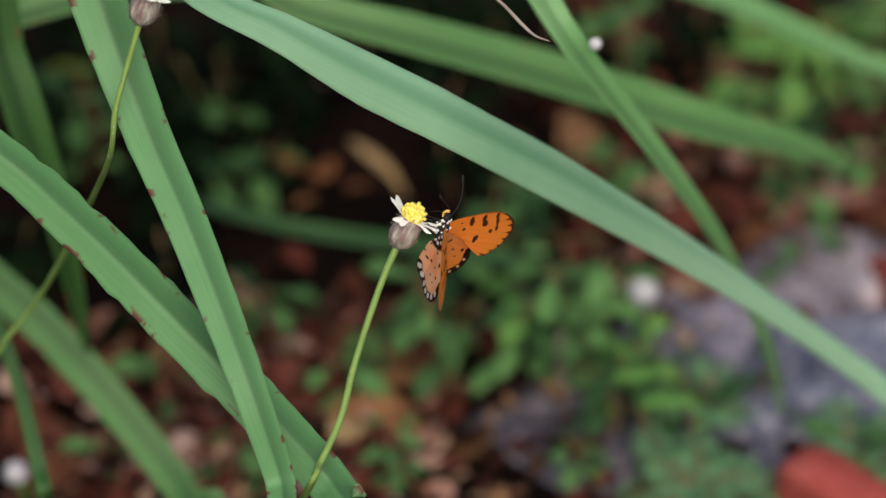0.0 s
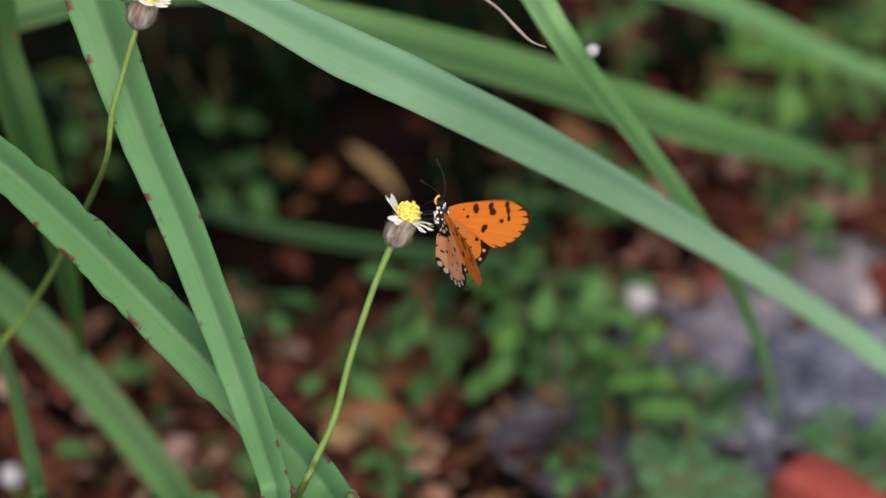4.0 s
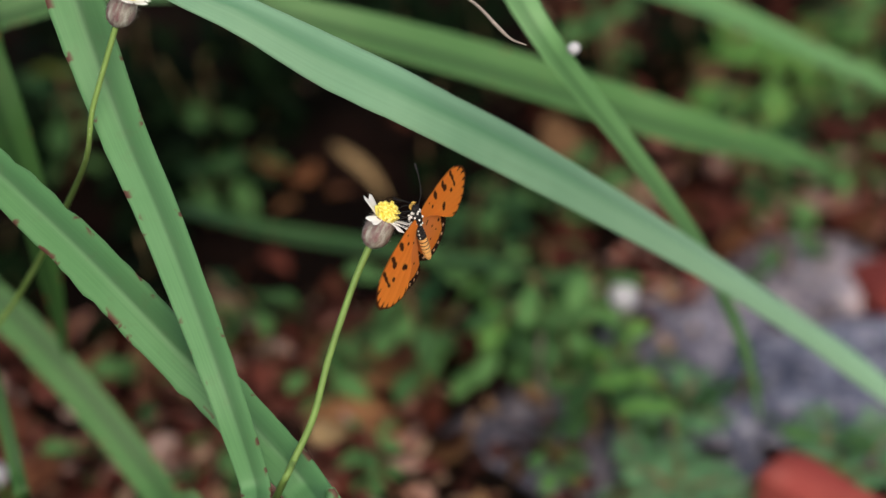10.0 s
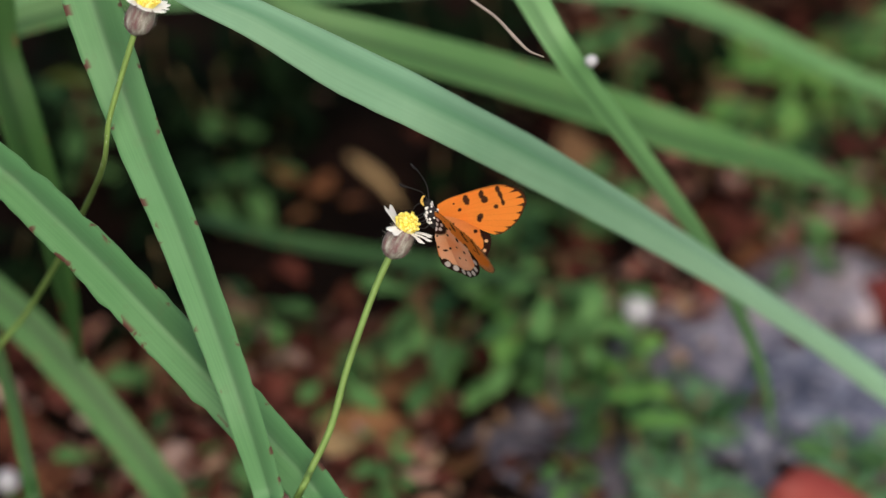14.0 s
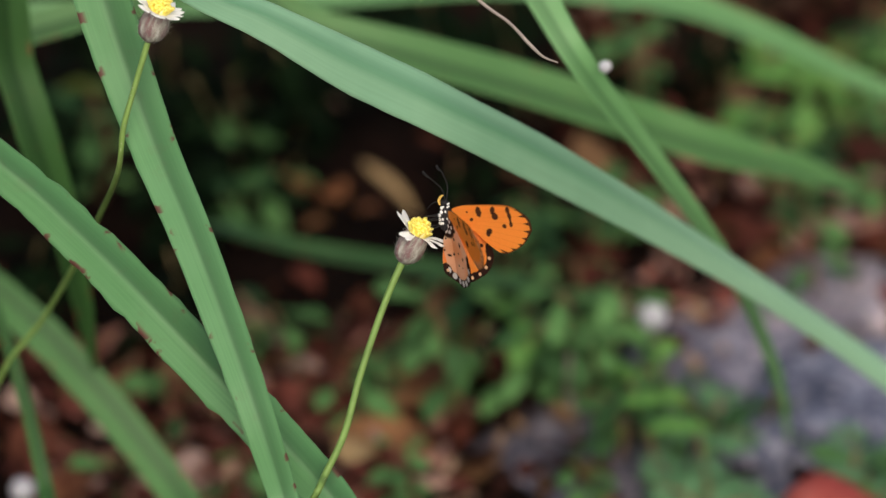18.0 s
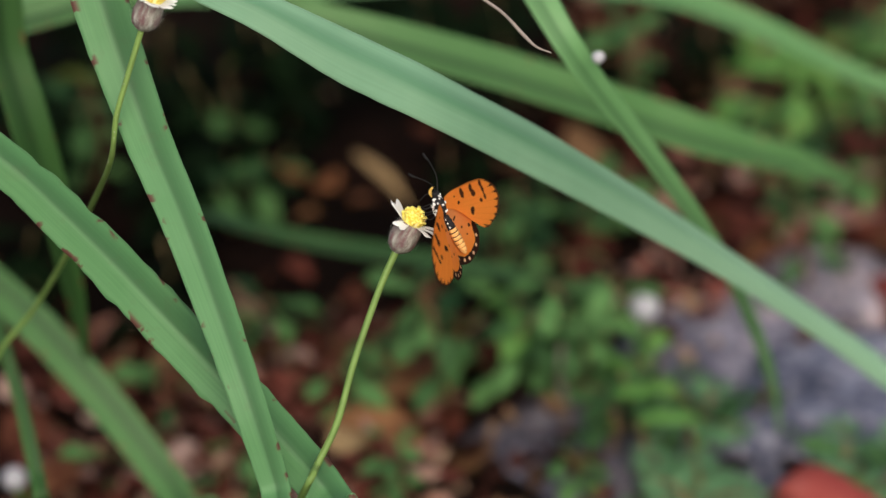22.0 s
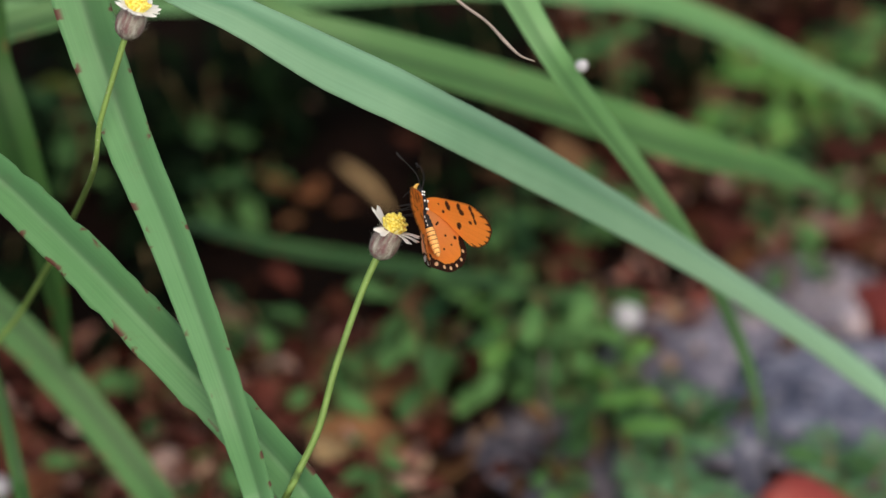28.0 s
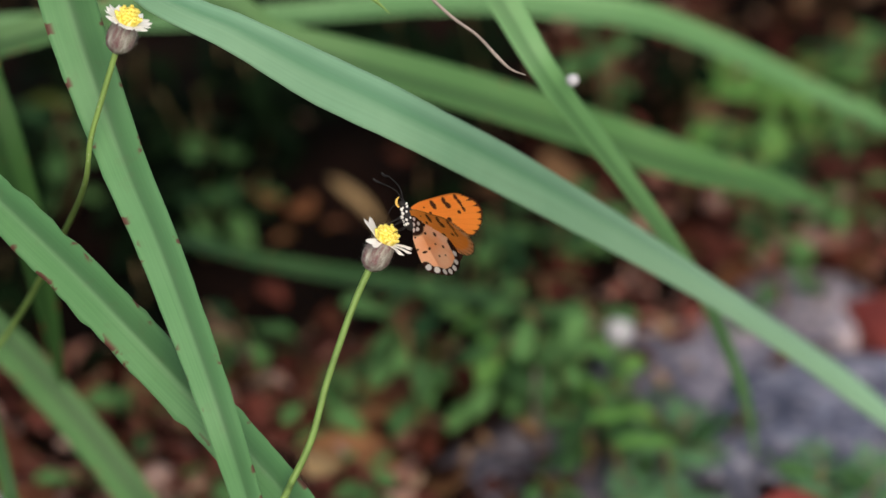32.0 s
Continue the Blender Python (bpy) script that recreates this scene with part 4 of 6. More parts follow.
def blend(a, b, f):
    f = max(0.0, min(1.0, f))
    return tuple(x + (y - x) * f for x, y in zip(a, b))


def mark(u, v, cu, cv, a, b, turn=0.0):
    """1 inside an elliptic spot, falling to 0 at its rim."""
    x, y = u - cu, v - cv
    if abs(x) > 3.2 or abs(y) > 3.2:
        return 0.0
    c, s = math.cos(turn), math.sin(turn)
    d = math.hypot((x * c + y * s) / a, (-x * s + y * c) / b) + 0.2 * noise.noise(Vector((u * 1.4, v * 1.4, cu)))
    return max(0.0, min(1.0, (1.12 - d) / 0.24))


# spots in mm: outwards, forwards, half sizes, turn
FORE_SPOTS = [(10.0, 3.3, 0.95, 1.55, 0.25), (15.4, 4.3, 0.85, 1.15, -0.2), (16.3, 2.5, 1.05, 1.15, 0.5), (21.2, 5.1, 0.75, 0.95, 0.2), (21.9, 3.3, 0.7, 1.15, 0.3), (22.6, 0.6, 0.62, 0.85, 0.1), (22.3, 1.8, 0.45, 0.7, 0.2),
              (14.2, -2.6, 1.0, 0.85, 0.3), (13.7, -3.5, 0.75, 0.8, 0), (7.4, 0.5, 0.65, 0.5, 0.4), (20.0, -0.3, 0.75, 0.65, 0), (5.6, 2.7, 0.3, 0.3, 0)]
HIND_UPPER = [(3.8, -5.2, 1.0, 0.42, 0.5), (10.5, -10.2, 0.68, 0.62, 0), (6.4, -9.3, 0.5, 0.42, 0), (4.6, -13.6, 0.45, 0.35, 0.3), (8.2, -12.4, 0.4, 0.35, 0), (6.0, -2.6, 0.5, 0.4, 0.3)]
HIND_UNDER = [(4.9, -2.9, 0.8, 0.62, 0.3), (3.4, -5.7, 0.62, 0.45, 0.2), (7.8, -6.9, 0.62, 0.85, 0.2), (8.8, -11.5, 0.6, 0.55, 0), (-0.4, -11.3, 0.85, 0.4, -0.2), (1.6, -10.8, 0.75, 0.45, 0.3), (4.5, -14.1, 0.48, 0.4, 0.3),
              (7.8, -14.4, 0.36, 0.34, 0), (5.6, -10.0, 0.4, 0.3, 0), (-2.2, -9.7, 0.5, 0.34, 0.3), (-1.0, -5.8, 0.36, 0.3, 0)]
RIM_SPOTS = [(-1.6, -16.2, -2.3), (0.4, -18.1, -2.0), (3.1, -19.4, -1.75), (5.9, -19.9, -1.5), (8.8, -19.2, -1.2), (11.3, -17.4, -0.85), (12.8, -14.7, -0.5)]
BASE_SPOTS = [(1.6, -0.2), (0.2, -1.8), (2.6, -2.0), (0.9, -3.6), (-0.8, -3.4)]


def fore_colour(u, v, s, a, under, rim):
    """Colour of the forewing at u, v in mm. rim: distance from the outer edge in mm; a: 0 front to 1 rear."""
    col = blend(ORANGE, DEEP, 0.6 * noise.noise(Vector((u * 0.11, v * 0.11, 2))) + 0.45 * (1 - s))
    if under:
        col = blend(DULL, (0.95, 0.43, 0.085), 0.5 + 0.8 * noise.noise(Vector((u * 0.2, v * 0.2, 5))))
    ray = math.atan2(v + 0.8, u + 5)
    vein = abs(math.sin(ray * 43 + 0.4))
    if u > 3:
        col = blend(col, (0.45, 0.13, 0.02), (0.3 if not under else 0.35) * max(0, 1 - vein * 5) * min(1, u / 14))
    for spot in FORE_SPOTS:
        col = blend(col, DARK, mark(u, v, spot[0], spot[1], spot[2] * 1.1, spot[3] * 1.08, spot[4]) * (0.95 if not under else 0.88))
    if a < 0.05:
        col = blend(col, DARK, 0.7 * (0.05 - a) / 0.05)
    apex = max(0.0, 1 - math.hypot(u - 30.6, v - 1.6) / 8.0)
    width = 0.5 + 0.7 * apex + (1.1 + 2.2 * apex) * max(0, 1 - vein * 1.7)
    if under and rim < 3.0:
        col = blend(col, (0.72, 0.55, 0.36), 0.6 * min(1, vein * 1.5) * min(1, (3.0 - rim) / 1.0))
        width = 0.4 + 2.0 * max(0, 1 - vein * 3.2)
    if rim < width:
        col = blend(col, DARK, min(1, (width - rim) / 0.35) * 0.95)
    return col


def hind_colour(u, v, s, a, under, rim):
    """Colour of the hindwing: orange above, pale rosy buff below, with a black rim of pale spots."""
    ray = math.atan2(v + 1, u + 1)
    vein = abs(math.sin(ray * 9))
    if under:
        col = blend(PINK, (0.93, 0.5, 0.24), 0.4 + 0.9 * noise.noise(Vector((u * 0.16, v * 0.16, 3))) + 0.1 * max(0, 1 - vein * 6))
    else:
        col = blend(ORANGE, DEEP, 0.4 * noise.noise(Vector((u * 0.14, v * 0.14, 7))) + 0.3)
        col = blend(col, (0.86, 0.38, 0.2), max(0, 0.75 - s) * 0.8)
    for spot in HIND_UNDER if under else HIND_UPPER:
        col = blend(col, DARK, mark(u, v, *spot))
    if under:
        base = 4.6 - math.hypot(u - 0.6, v + 1.4)
        col = blend(col, DARK, min(1.0, base * 1.5))
        for cu, cv in BASE_SPOTS:
            col = blend(col, WHITE, mark(u, v, cu, cv, 0.75, 0.6, 0.4))
    band = 2.55 if under else 2.75
    if rim < band + 0.25 * math.sin(ray * 30):
        col = blend(col, DARK, min(1, (band - rim) / 0.3 + 0.5))
    for cu, cv, turn in RIM_SPOTS:
        col = blend(col, WHITE if under else (0.9, 0.6, 0.36), mark(u, v, cu, cv, 0.98 if under else 0.6, 0.98 if under else 0.5, turn))
    return col


def fore_height(u, v):
    return 0.35 * math.sin(u * 0.11) - 0.14 * v * min(1.0, u / 12)


def hind_height(u, v):
    return 0.04 * min(u, 12.0) - 0.52 * max(0.0, 1.3 - u) * min(1.0, -v / 6 if v < 0 else 0.0)


def wing_sheet(front, back, colour, height, ends, rows, cols):
    """Points (mm) and colours of a wing lofted between its front and its rear edge, upper side then under side."""
    lead, trail = spline(front, rows), spline(back, rows)
    edge = np.vstack([lead[int(rows * ends[0]):], trail[int(rows * ends[1]):]])
    points, colours = [], []
    for under in (0, 1):
        for i in range(rows):
            for k in range(cols):
                a = k / (cols - 1)
                u, v = lead[i] * (1 - a) + trail[i] * a
                rim = float(np.hypot(edge[:, 0] - u, edge[:, 1] - v).min())
                ripple = 0.1 * abs(math.sin(math.atan2(v + 1, u + 4) * 21)) * min(1.0, abs(u) / 8)
                points.append((u, v, height(u, v) - ripple - 0.1 * under))
                colours.append((*colour(u, v, i / (rows - 1), a, under, rim), 1.0))
    return points, colours


def wing(name, parent, side, sheet, rows, cols, label):
    """One wing, left or right, from its sheet of points."""
    points, colours = sheet
    verts = [(side * u * 0.001, v * 0.001, z * 0.001) for u, v, z in points]
    faces, n = [], rows * cols
    for i in range(rows - 1):
        for k in range(cols - 1):
            q = i * cols + k
            f = (q, q + cols, q + cols + 1, q + 1)
            g = tuple(n + c for c in f[::-1])
            faces += [f[::-1], g[::-1]] if side > 0 else [f, g]
    rim = [k for k in range(cols)] + [i * cols + cols - 1 for i in range(1, rows)] + [(rows - 1) * cols + k for k in range(cols - 2, -1, -1)] + [i * cols for i in range(rows - 2, 0, -1)]
    for a, b in zip(rim, rim[1:] + rim[:1]):
        faces.append((a, b, n + b, n + a) if side > 0 else (b, a, n + a, n + b))
    me = bpy.data.meshes.new(name)
    me.from_pydata(verts, [], faces)
    layer = me.color_attributes.new("scales", "FLOAT_COLOR", "POINT")
    layer.data.foreach_set("color", [c for q in colours for c in q])
    return part_of(name, me, WING, parent, label)


def ball(bm, at, size, turn=None):
    m = Matrix.Translation(at) @ (turn or Matrix()) @ Matrix.Diagonal((*size, 1))
    bmesh.ops.create_icosphere(bm, subdivisions=2, radius=1.0, matrix=m)
    return bm


def butterfly():
    mm = 0.001
    fly = thing("butterfly", Matrix(), "orange butterfly with black-spotted wings feeding on a daisy flower", "butterfly")
    lead = ((0, 3.3), (4, 4.7), (10, 5.6), (16, 6.3), (21.5, 6.5), (26.6, 5.1), (30.0, 2.7), (31.0, -0.4))
    rear = ((0, -0.4), (4, -1.2), (8.5, -3.2), (14, -6.9), (19.2, -9.2), (23.6, -8.0), (28.0, -4.9), (31.0, -0.4))
    hl = ((0.5, 1.4), (4.2, -0.2), (8, -2.9), (11.5, -6.6), (14.0, -10.8), (14.5, -15.2), (11.6, -19.2), (6.0, -21.3))
    hr = ((-0.3, -1.5), (-1.8, -6), (-2.5, -10), (-2.9, -13.6), (-2.6, -17.0), (-0.3, -19.4), (2.8, -20.8), (6.0, -21.3))
    fore = wing_sheet(lead, rear, fore_colour, fore_height, (0.68, 0.56), 150, 84)
    hind = wing_sheet(hl, hr, hind_colour, hind_height, (0.6, 0.55), 116, 92)
    wings = {}
    for side, word in ((-1, "left"), (1, "right")):
        wings[word, "fore"] = wing("forewing", fly, side, fore, 150, 84, "orange forewing with black spots and dark rim")
        wings[word, "hind"] = wing("hindwing", fly, side, hind, 116, 92, "hindwing with black rim of white spots")
    bm = bmesh.new()
    ball(bm, (0, 1.2 * mm, -0.3 * mm), (2.0 * mm, 3.7 * mm, 2.2 * mm))
    ball(bm, (0, -1.2 * mm, -0.9 * mm), (1.7 * mm, 2.6 * mm, 2.0 * mm))
    thorax = part("thorax", bm, BLACK_SCALE, fly, "black thorax with white dots")
    r = random.Random(4)
    dots = bmesh.new()
    for y, angles in ((4.1, (60, 120, -20, 200)), (2.9, (20, 160, -25, 205)), (1.9, (62, 118, -40, 220, -70, 250)), (0.6, (25, 155, -15, 195, -55, 235)), (-0.7, (75, 105, -5, 185, -35, 215, -75, 255)), (-2.2, (-20, 200, -50, 230))):
        for a in angles:
            a = radians(a + r.uniform(-6, 6))
            rad = math.sqrt(max(0.05, 1 - ((y - 1.2) / 3.7) ** 2))
            low = 0.5 if math.sin(a) < 0 and y < 0 else 0.0
            p = Vector((2.0 * rad * math.cos(a), y, -0.3 - low + 2.2 * rad * math.sin(a))) * mm
            s = r.uniform(0.85, 1.15) * (1.2 if math.sin(a) < 0 else 1.0)
            ball(dots, p, (0.36 * s * mm, 0.45 * s * mm, 0.36 * s * mm))
    part("white_dots", dots, WHITE_SCALE, thorax)
    bm = bmesh.new()
    ball(bm, (0, 5.4 * mm, -0.1 * mm), (1.3 * mm, 1.25 * mm, 1.3 * mm))
    head = part("head", bm, BLACK_SCALE, fly)
    for s in (-1, 1):
        bm = bmesh.new()
        ball(bm, (s * 0.95 * mm, 5.7 * mm, 0.0), (0.6 * mm, 0.75 * mm, 0.8 * mm))
        part("eye", bm, BLACK_SCALE, head)
        for y, z in ((5.0, 1.1), (4.4, -0.2)):
            bm = bmesh.new()
            ball(bm, (s * (0.6 if z > 0 else 1.3) * mm, y * mm, z * mm), (0.32 * mm, 0.34 * mm, 0.3 * mm))
            part("white_dot", bm, WHITE_SCALE, head)
    for s in (-1, 1):
        part("palp", tube([(s * 0.4 * mm, 5.0 * mm, -1.5 * mm), (s * 0.5 * mm, 6.5 * mm, -1.7 * mm), (s * 0.45 * mm, 7.6 * mm, -0.9 * mm), (s * 0.4 * mm, 7.9 * mm, 0.1 * mm)], (0.26 * mm, 0.34 * mm, 0.3 * mm, 0.14 * mm), 8, 14), YELLOW_SCALE, head, "yellow-orange mouth palp")
    for s, tip in ((-1, (-8.5, 17.6, -2.2)), (1, (8.6, 16.4, -3.6))):
        part("antenna", tube([(s * 0.5 * mm, 6.2 * mm, 0.6 * mm), (tip[0] * 0.33 * mm, 10.4 * mm, 0.9 * mm), (tip[0] * 0.7 * mm, 14.4 * mm, tip[2] * 0.35 * mm), (tip[0] * 0.92 * mm, (tip[1] - 1.3) * mm, tip[2] * 0.8 * mm), tuple(c * mm for c in tip)],
                             (0.17 * mm, 0.15 * mm, 0.16 * mm, 0.36 * mm, 0.34 * mm), 8, 30), BLACK_SCALE, head, "thin black clubbed antenna")
    part("proboscis", tube([(0, 6.2 * mm, -1.3 * mm), (-0.6 * mm, 6.0 * mm, -3.6 * mm), (-1.2 * mm, 4.6 * mm, -5.6 * mm)], (0.14 * mm, 0.12 * mm, 0.08 * mm), 6, 16), BLACK_SCALE, head)
    for k in range(10):
        y = -2.6 - 1.4 * k
        rad = (1.25, 1.4, 1.5, 1.55, 1.6, 1.6, 1.55, 1.42, 1.2, 0.85)[k]
        drop = 0.3 + 0.25 * k
        ring = lathe([(rad * 0.9 * mm, 0), (rad * mm, 0.35 * mm), (rad * mm, 1.0 * mm), (rad * 0.9 * mm, 1.5 * mm)] if k < 9 else [(rad * mm, 0), (rad * 0.8 * mm, 0.8 * mm), (rad * 0.25 * mm, 1.3 * mm)], 20)
        seg = part("abdomen_ring", ring, BLACK_SCALE if k < 3 else ORANGE_SCALE, fly, "" if k < 3 else "tan-orange abdomen ring")
        seg.matrix_basis = pose(0, y * mm, drop * mm, 80, 0, 0)
        if k > 2:
            band = lathe([(rad * 0.95 * mm, -0.04 * mm), (rad * 0.97 * mm, 0.08 * mm), (rad * 0.985 * mm, 0.2 * mm)], 20)
            part("dark_band", band, BLACK_SCALE, seg)
            if k < 6:
                bm = bmesh.new()
                ball(bm, (0, rad * 0.82 * mm, 0.7 * mm), (0.5 * mm, 0.3 * mm, 0.5 * mm))
                part("dark_spot", bm, BLACK_SCALE, seg)
        else:
            dots = bmesh.new()
            for a in (15, 165):
                ball(dots, (rad * 1.0 * mm * math.cos(radians(a)), rad * 1.0 * mm * math.sin(radians(a)), 0.7 * mm), (0.24 * mm, 0.2 * mm, 0.36 * mm))
            part("white_dots", dots, WHITE_SCALE, seg)
    for s in (-1, 1):
        for k, (y0, reach, fwd) in enumerate(((2.2, 1.5, -0.3), (0.6, 2.4, 0.2), (-1.0, 2.6, -0.6))):
            part("leg", tube([(s * 0.9 * mm, y0 * mm, -1.8 * mm), (s * reach * mm, (y0 + fwd) * mm, -3.2 * mm), ((s * reach * 0.55 - 0.8) * mm, (y0 + fwd * 0.6) * mm, -5.2 * mm), ((s * reach * 0.35 - 1.4) * mm, (y0 + fwd * 0.4) * mm, -7.2 * mm)],
                             (0.22 * mm, 0.17 * mm, 0.13 * mm, 0.1 * mm), 6, 16), BLACK_SCALE, fly, "thin black leg")
    return fly, wings


FLY, WINGS = butterfly()


# ---------------------------------------------------------------- what moves
def motions():
    """The butterfly shifts on its flower and fans its wings; the flower nods a little."""
    walk(FLY, [
        (0, pose(-0.00353, -0.00363, 0.30066, 106.99, 7.41, 58.64)), (0.5, pose(-0.00553, -0.00217, 0.30344, 115.20, -3.83, 60.10)),
        (1, pose(-0.00259, 0.00070, 0.30537, 103.07, -1.73, 66.30)), (1.5, pose(0.00123, -0.00439, 0.30020, 105.36, -3.00, 67.70)),
        (2, pose(-0.00338, 0.00112, 0.30539, 104.04, -3.07, 64.70)), (2.5, pose(-0.00666, -0.00162, 0.30436, 91.42, 0.60, 60.54)),
        (3, pose(-0.00374, 0.00015, 0.30722, 84.53, 2.10, 63.65)), (3.5, pose(-0.00171, 0.00003, 0.30513, 81.04, 6.60, 69.78)),
        (5.5, pose(-0.00433, -0.00061, 0.30575, 87.23, 4.30, 63.17)), (6, pose(-0.00266, -0.00062, 0.30553, 83.98, 11.48, 64.96)),
        (6.5, pose(-0.00208, -0.00070, 0.30512, 89.50, 4.97, 64.50)), (7, pose(-0.00351, -0.00076, 0.30557, 84.24, 7.74, 65.00)),
        (7.5, pose(-0.00466, -0.00027, 0.30619, 82.42, 3.83, 63.23)), (8, pose(-0.00380, -0.00121, 0.30542, 92.46, 0.42, 58.19)),
        (8.5, pose(-0.00500, -0.00140, 0.30400, 93.50, -0.85, 62.61)), (9, pose(-0.00318, -0.00148, 0.30474, 93.31, -3.02, 62.53)),
        (9.5, pose(-0.00369, -0.00185, 0.30414, 92.26, -5.79, 65.02)), (10, pose(-0.00390, -0.00235, 0.30483, 90.91, -11.52, 62.67)),
        (10.5, pose(-0.00499, -0.00220, 0.30345, 92.31, -6.07, 67.01)), (11, pose(-0.00194, -0.00103, 0.30526, 89.33, -8.25, 67.99)),
        (11.5, pose(-0.00299, 0.00037, 0.30685, 76.86, -0.70, 75.11)), (12, pose(-0.00334, 0.00139, 0.30808, 65.81, 1.23, 77.65)),
        (12.5, pose(-0.00355, 0.00134, 0.30793, 71.51, -1.17, 77.76)), (13, pose(-0.00422, 0.00037, 0.30802, 67.15, -1.25, 76.60)),
        (13.5, pose(-0.00311, 0.00135, 0.30793, 74.75, 3.94, 76.33)), (14, pose(-0.00344, 0.00188, 0.30746, 64.47, 5.64, 76.17)),
        (14.5, pose(-0.00302, 0.00062, 0.30854, 68.13, -0.86, 76.57)), (16.5, pose(-0.00546, 0.00003, 0.30640, 73.96, 7.66, 63.73)),
        (17, pose(-0.00565, 0.00065, 0.30804, 70.16, 8.74, 60.95)), (17.5, pose(-0.00628, 0.00099, 0.30808, 80.15, 8.07, 66.44)),
        (18, pose(-0.00394, 0.00157, 0.30904, 72.21, 20.82, 70.78)), (18.5, pose(-0.00545, 0.00151, 0.30721, 78.57, 6.17, 68.07)),
        (19, pose(-0.00477, 0.00098, 0.30808, 75.17, 13.25, 72.18)), (19.5, pose(-0.00479, 0.00143, 0.30819, 79.38, 15.01, 70.36)),
        (20, pose(-0.00518, 0.00142, 0.30836, 74.78, 9.30, 61.12)), (20.5, pose(-0.00296, 0.00211, 0.30874, 71.50, 10.47, 74.58)),
        (21, pose(-0.00383, 0.00144, 0.30900, 73.84, 8.99, 74.69)), (21.5, pose(-0.00476, 0.00175, 0.30835, 69.74, 12.73, 68.50)),
        (22, pose(-0.00357, 0.00148, 0.30916, 68.60, 5.28, 72.54)), (22.5, pose(-0.00284, 0.00224, 0.30935, 66.95, 9.37, 75.11)),
        (23, pose(-0.00420, 0.00257, 0.31032, 73.40, 16.10, 78.24)), (23.5, pose(-0.00197, 0.00343, 0.31048, 72.02, 18.65, 74.54)),
        (24, pose(-0.00331, 0.00288, 0.30994, 70.18, 23.62, 69.04)), (24.5, pose(-0.00877, 0.00271, 0.30954, 72.77, 17.81, 63.64)),
        (25, pose(-0.00736, 0.00278, 0.31094, 59.59, 23.93, 65.14)), (25.5, pose(-0.00503, 0.00387, 0.31078, 62.38, 23.59, 68.08)),
        (27.5, pose(-0.00479, 0.00375, 0.31202, 58.43, 30.89, 62.08)), (28, pose(-0.00431, 0.00363, 0.31153, 59.89, 36.29, 58.42)),
        (28.5, pose(-0.00524, 0.00359, 0.31085, 54.17, 34.47, 59.28)), (29, pose(-0.00556, 0.00278, 0.31013, 54.95, 35.50, 63.14)),
        (29.5, pose(-0.00537, 0.00436, 0.31238, 49.49, 34.02, 64.07)), (30, pose(-0.00632, 0.00530, 0.31213, 44.11, 30.58, 66.72)),
        (30.5, pose(-0.00540, 0.00564, 0.31327, 49.11, 27.77, 84.44)), (31, pose(-0.00735, 0.00454, 0.31263, 48.89, 25.97, 72.49)),
        (31.5, pose(-0.00804, 0.00524, 0.31176, 58.85, 26.73, 75.79)), (32, pose(-0.00525, 0.00504, 0.31164, 57.16, 20.74, 79.23)),
    ])
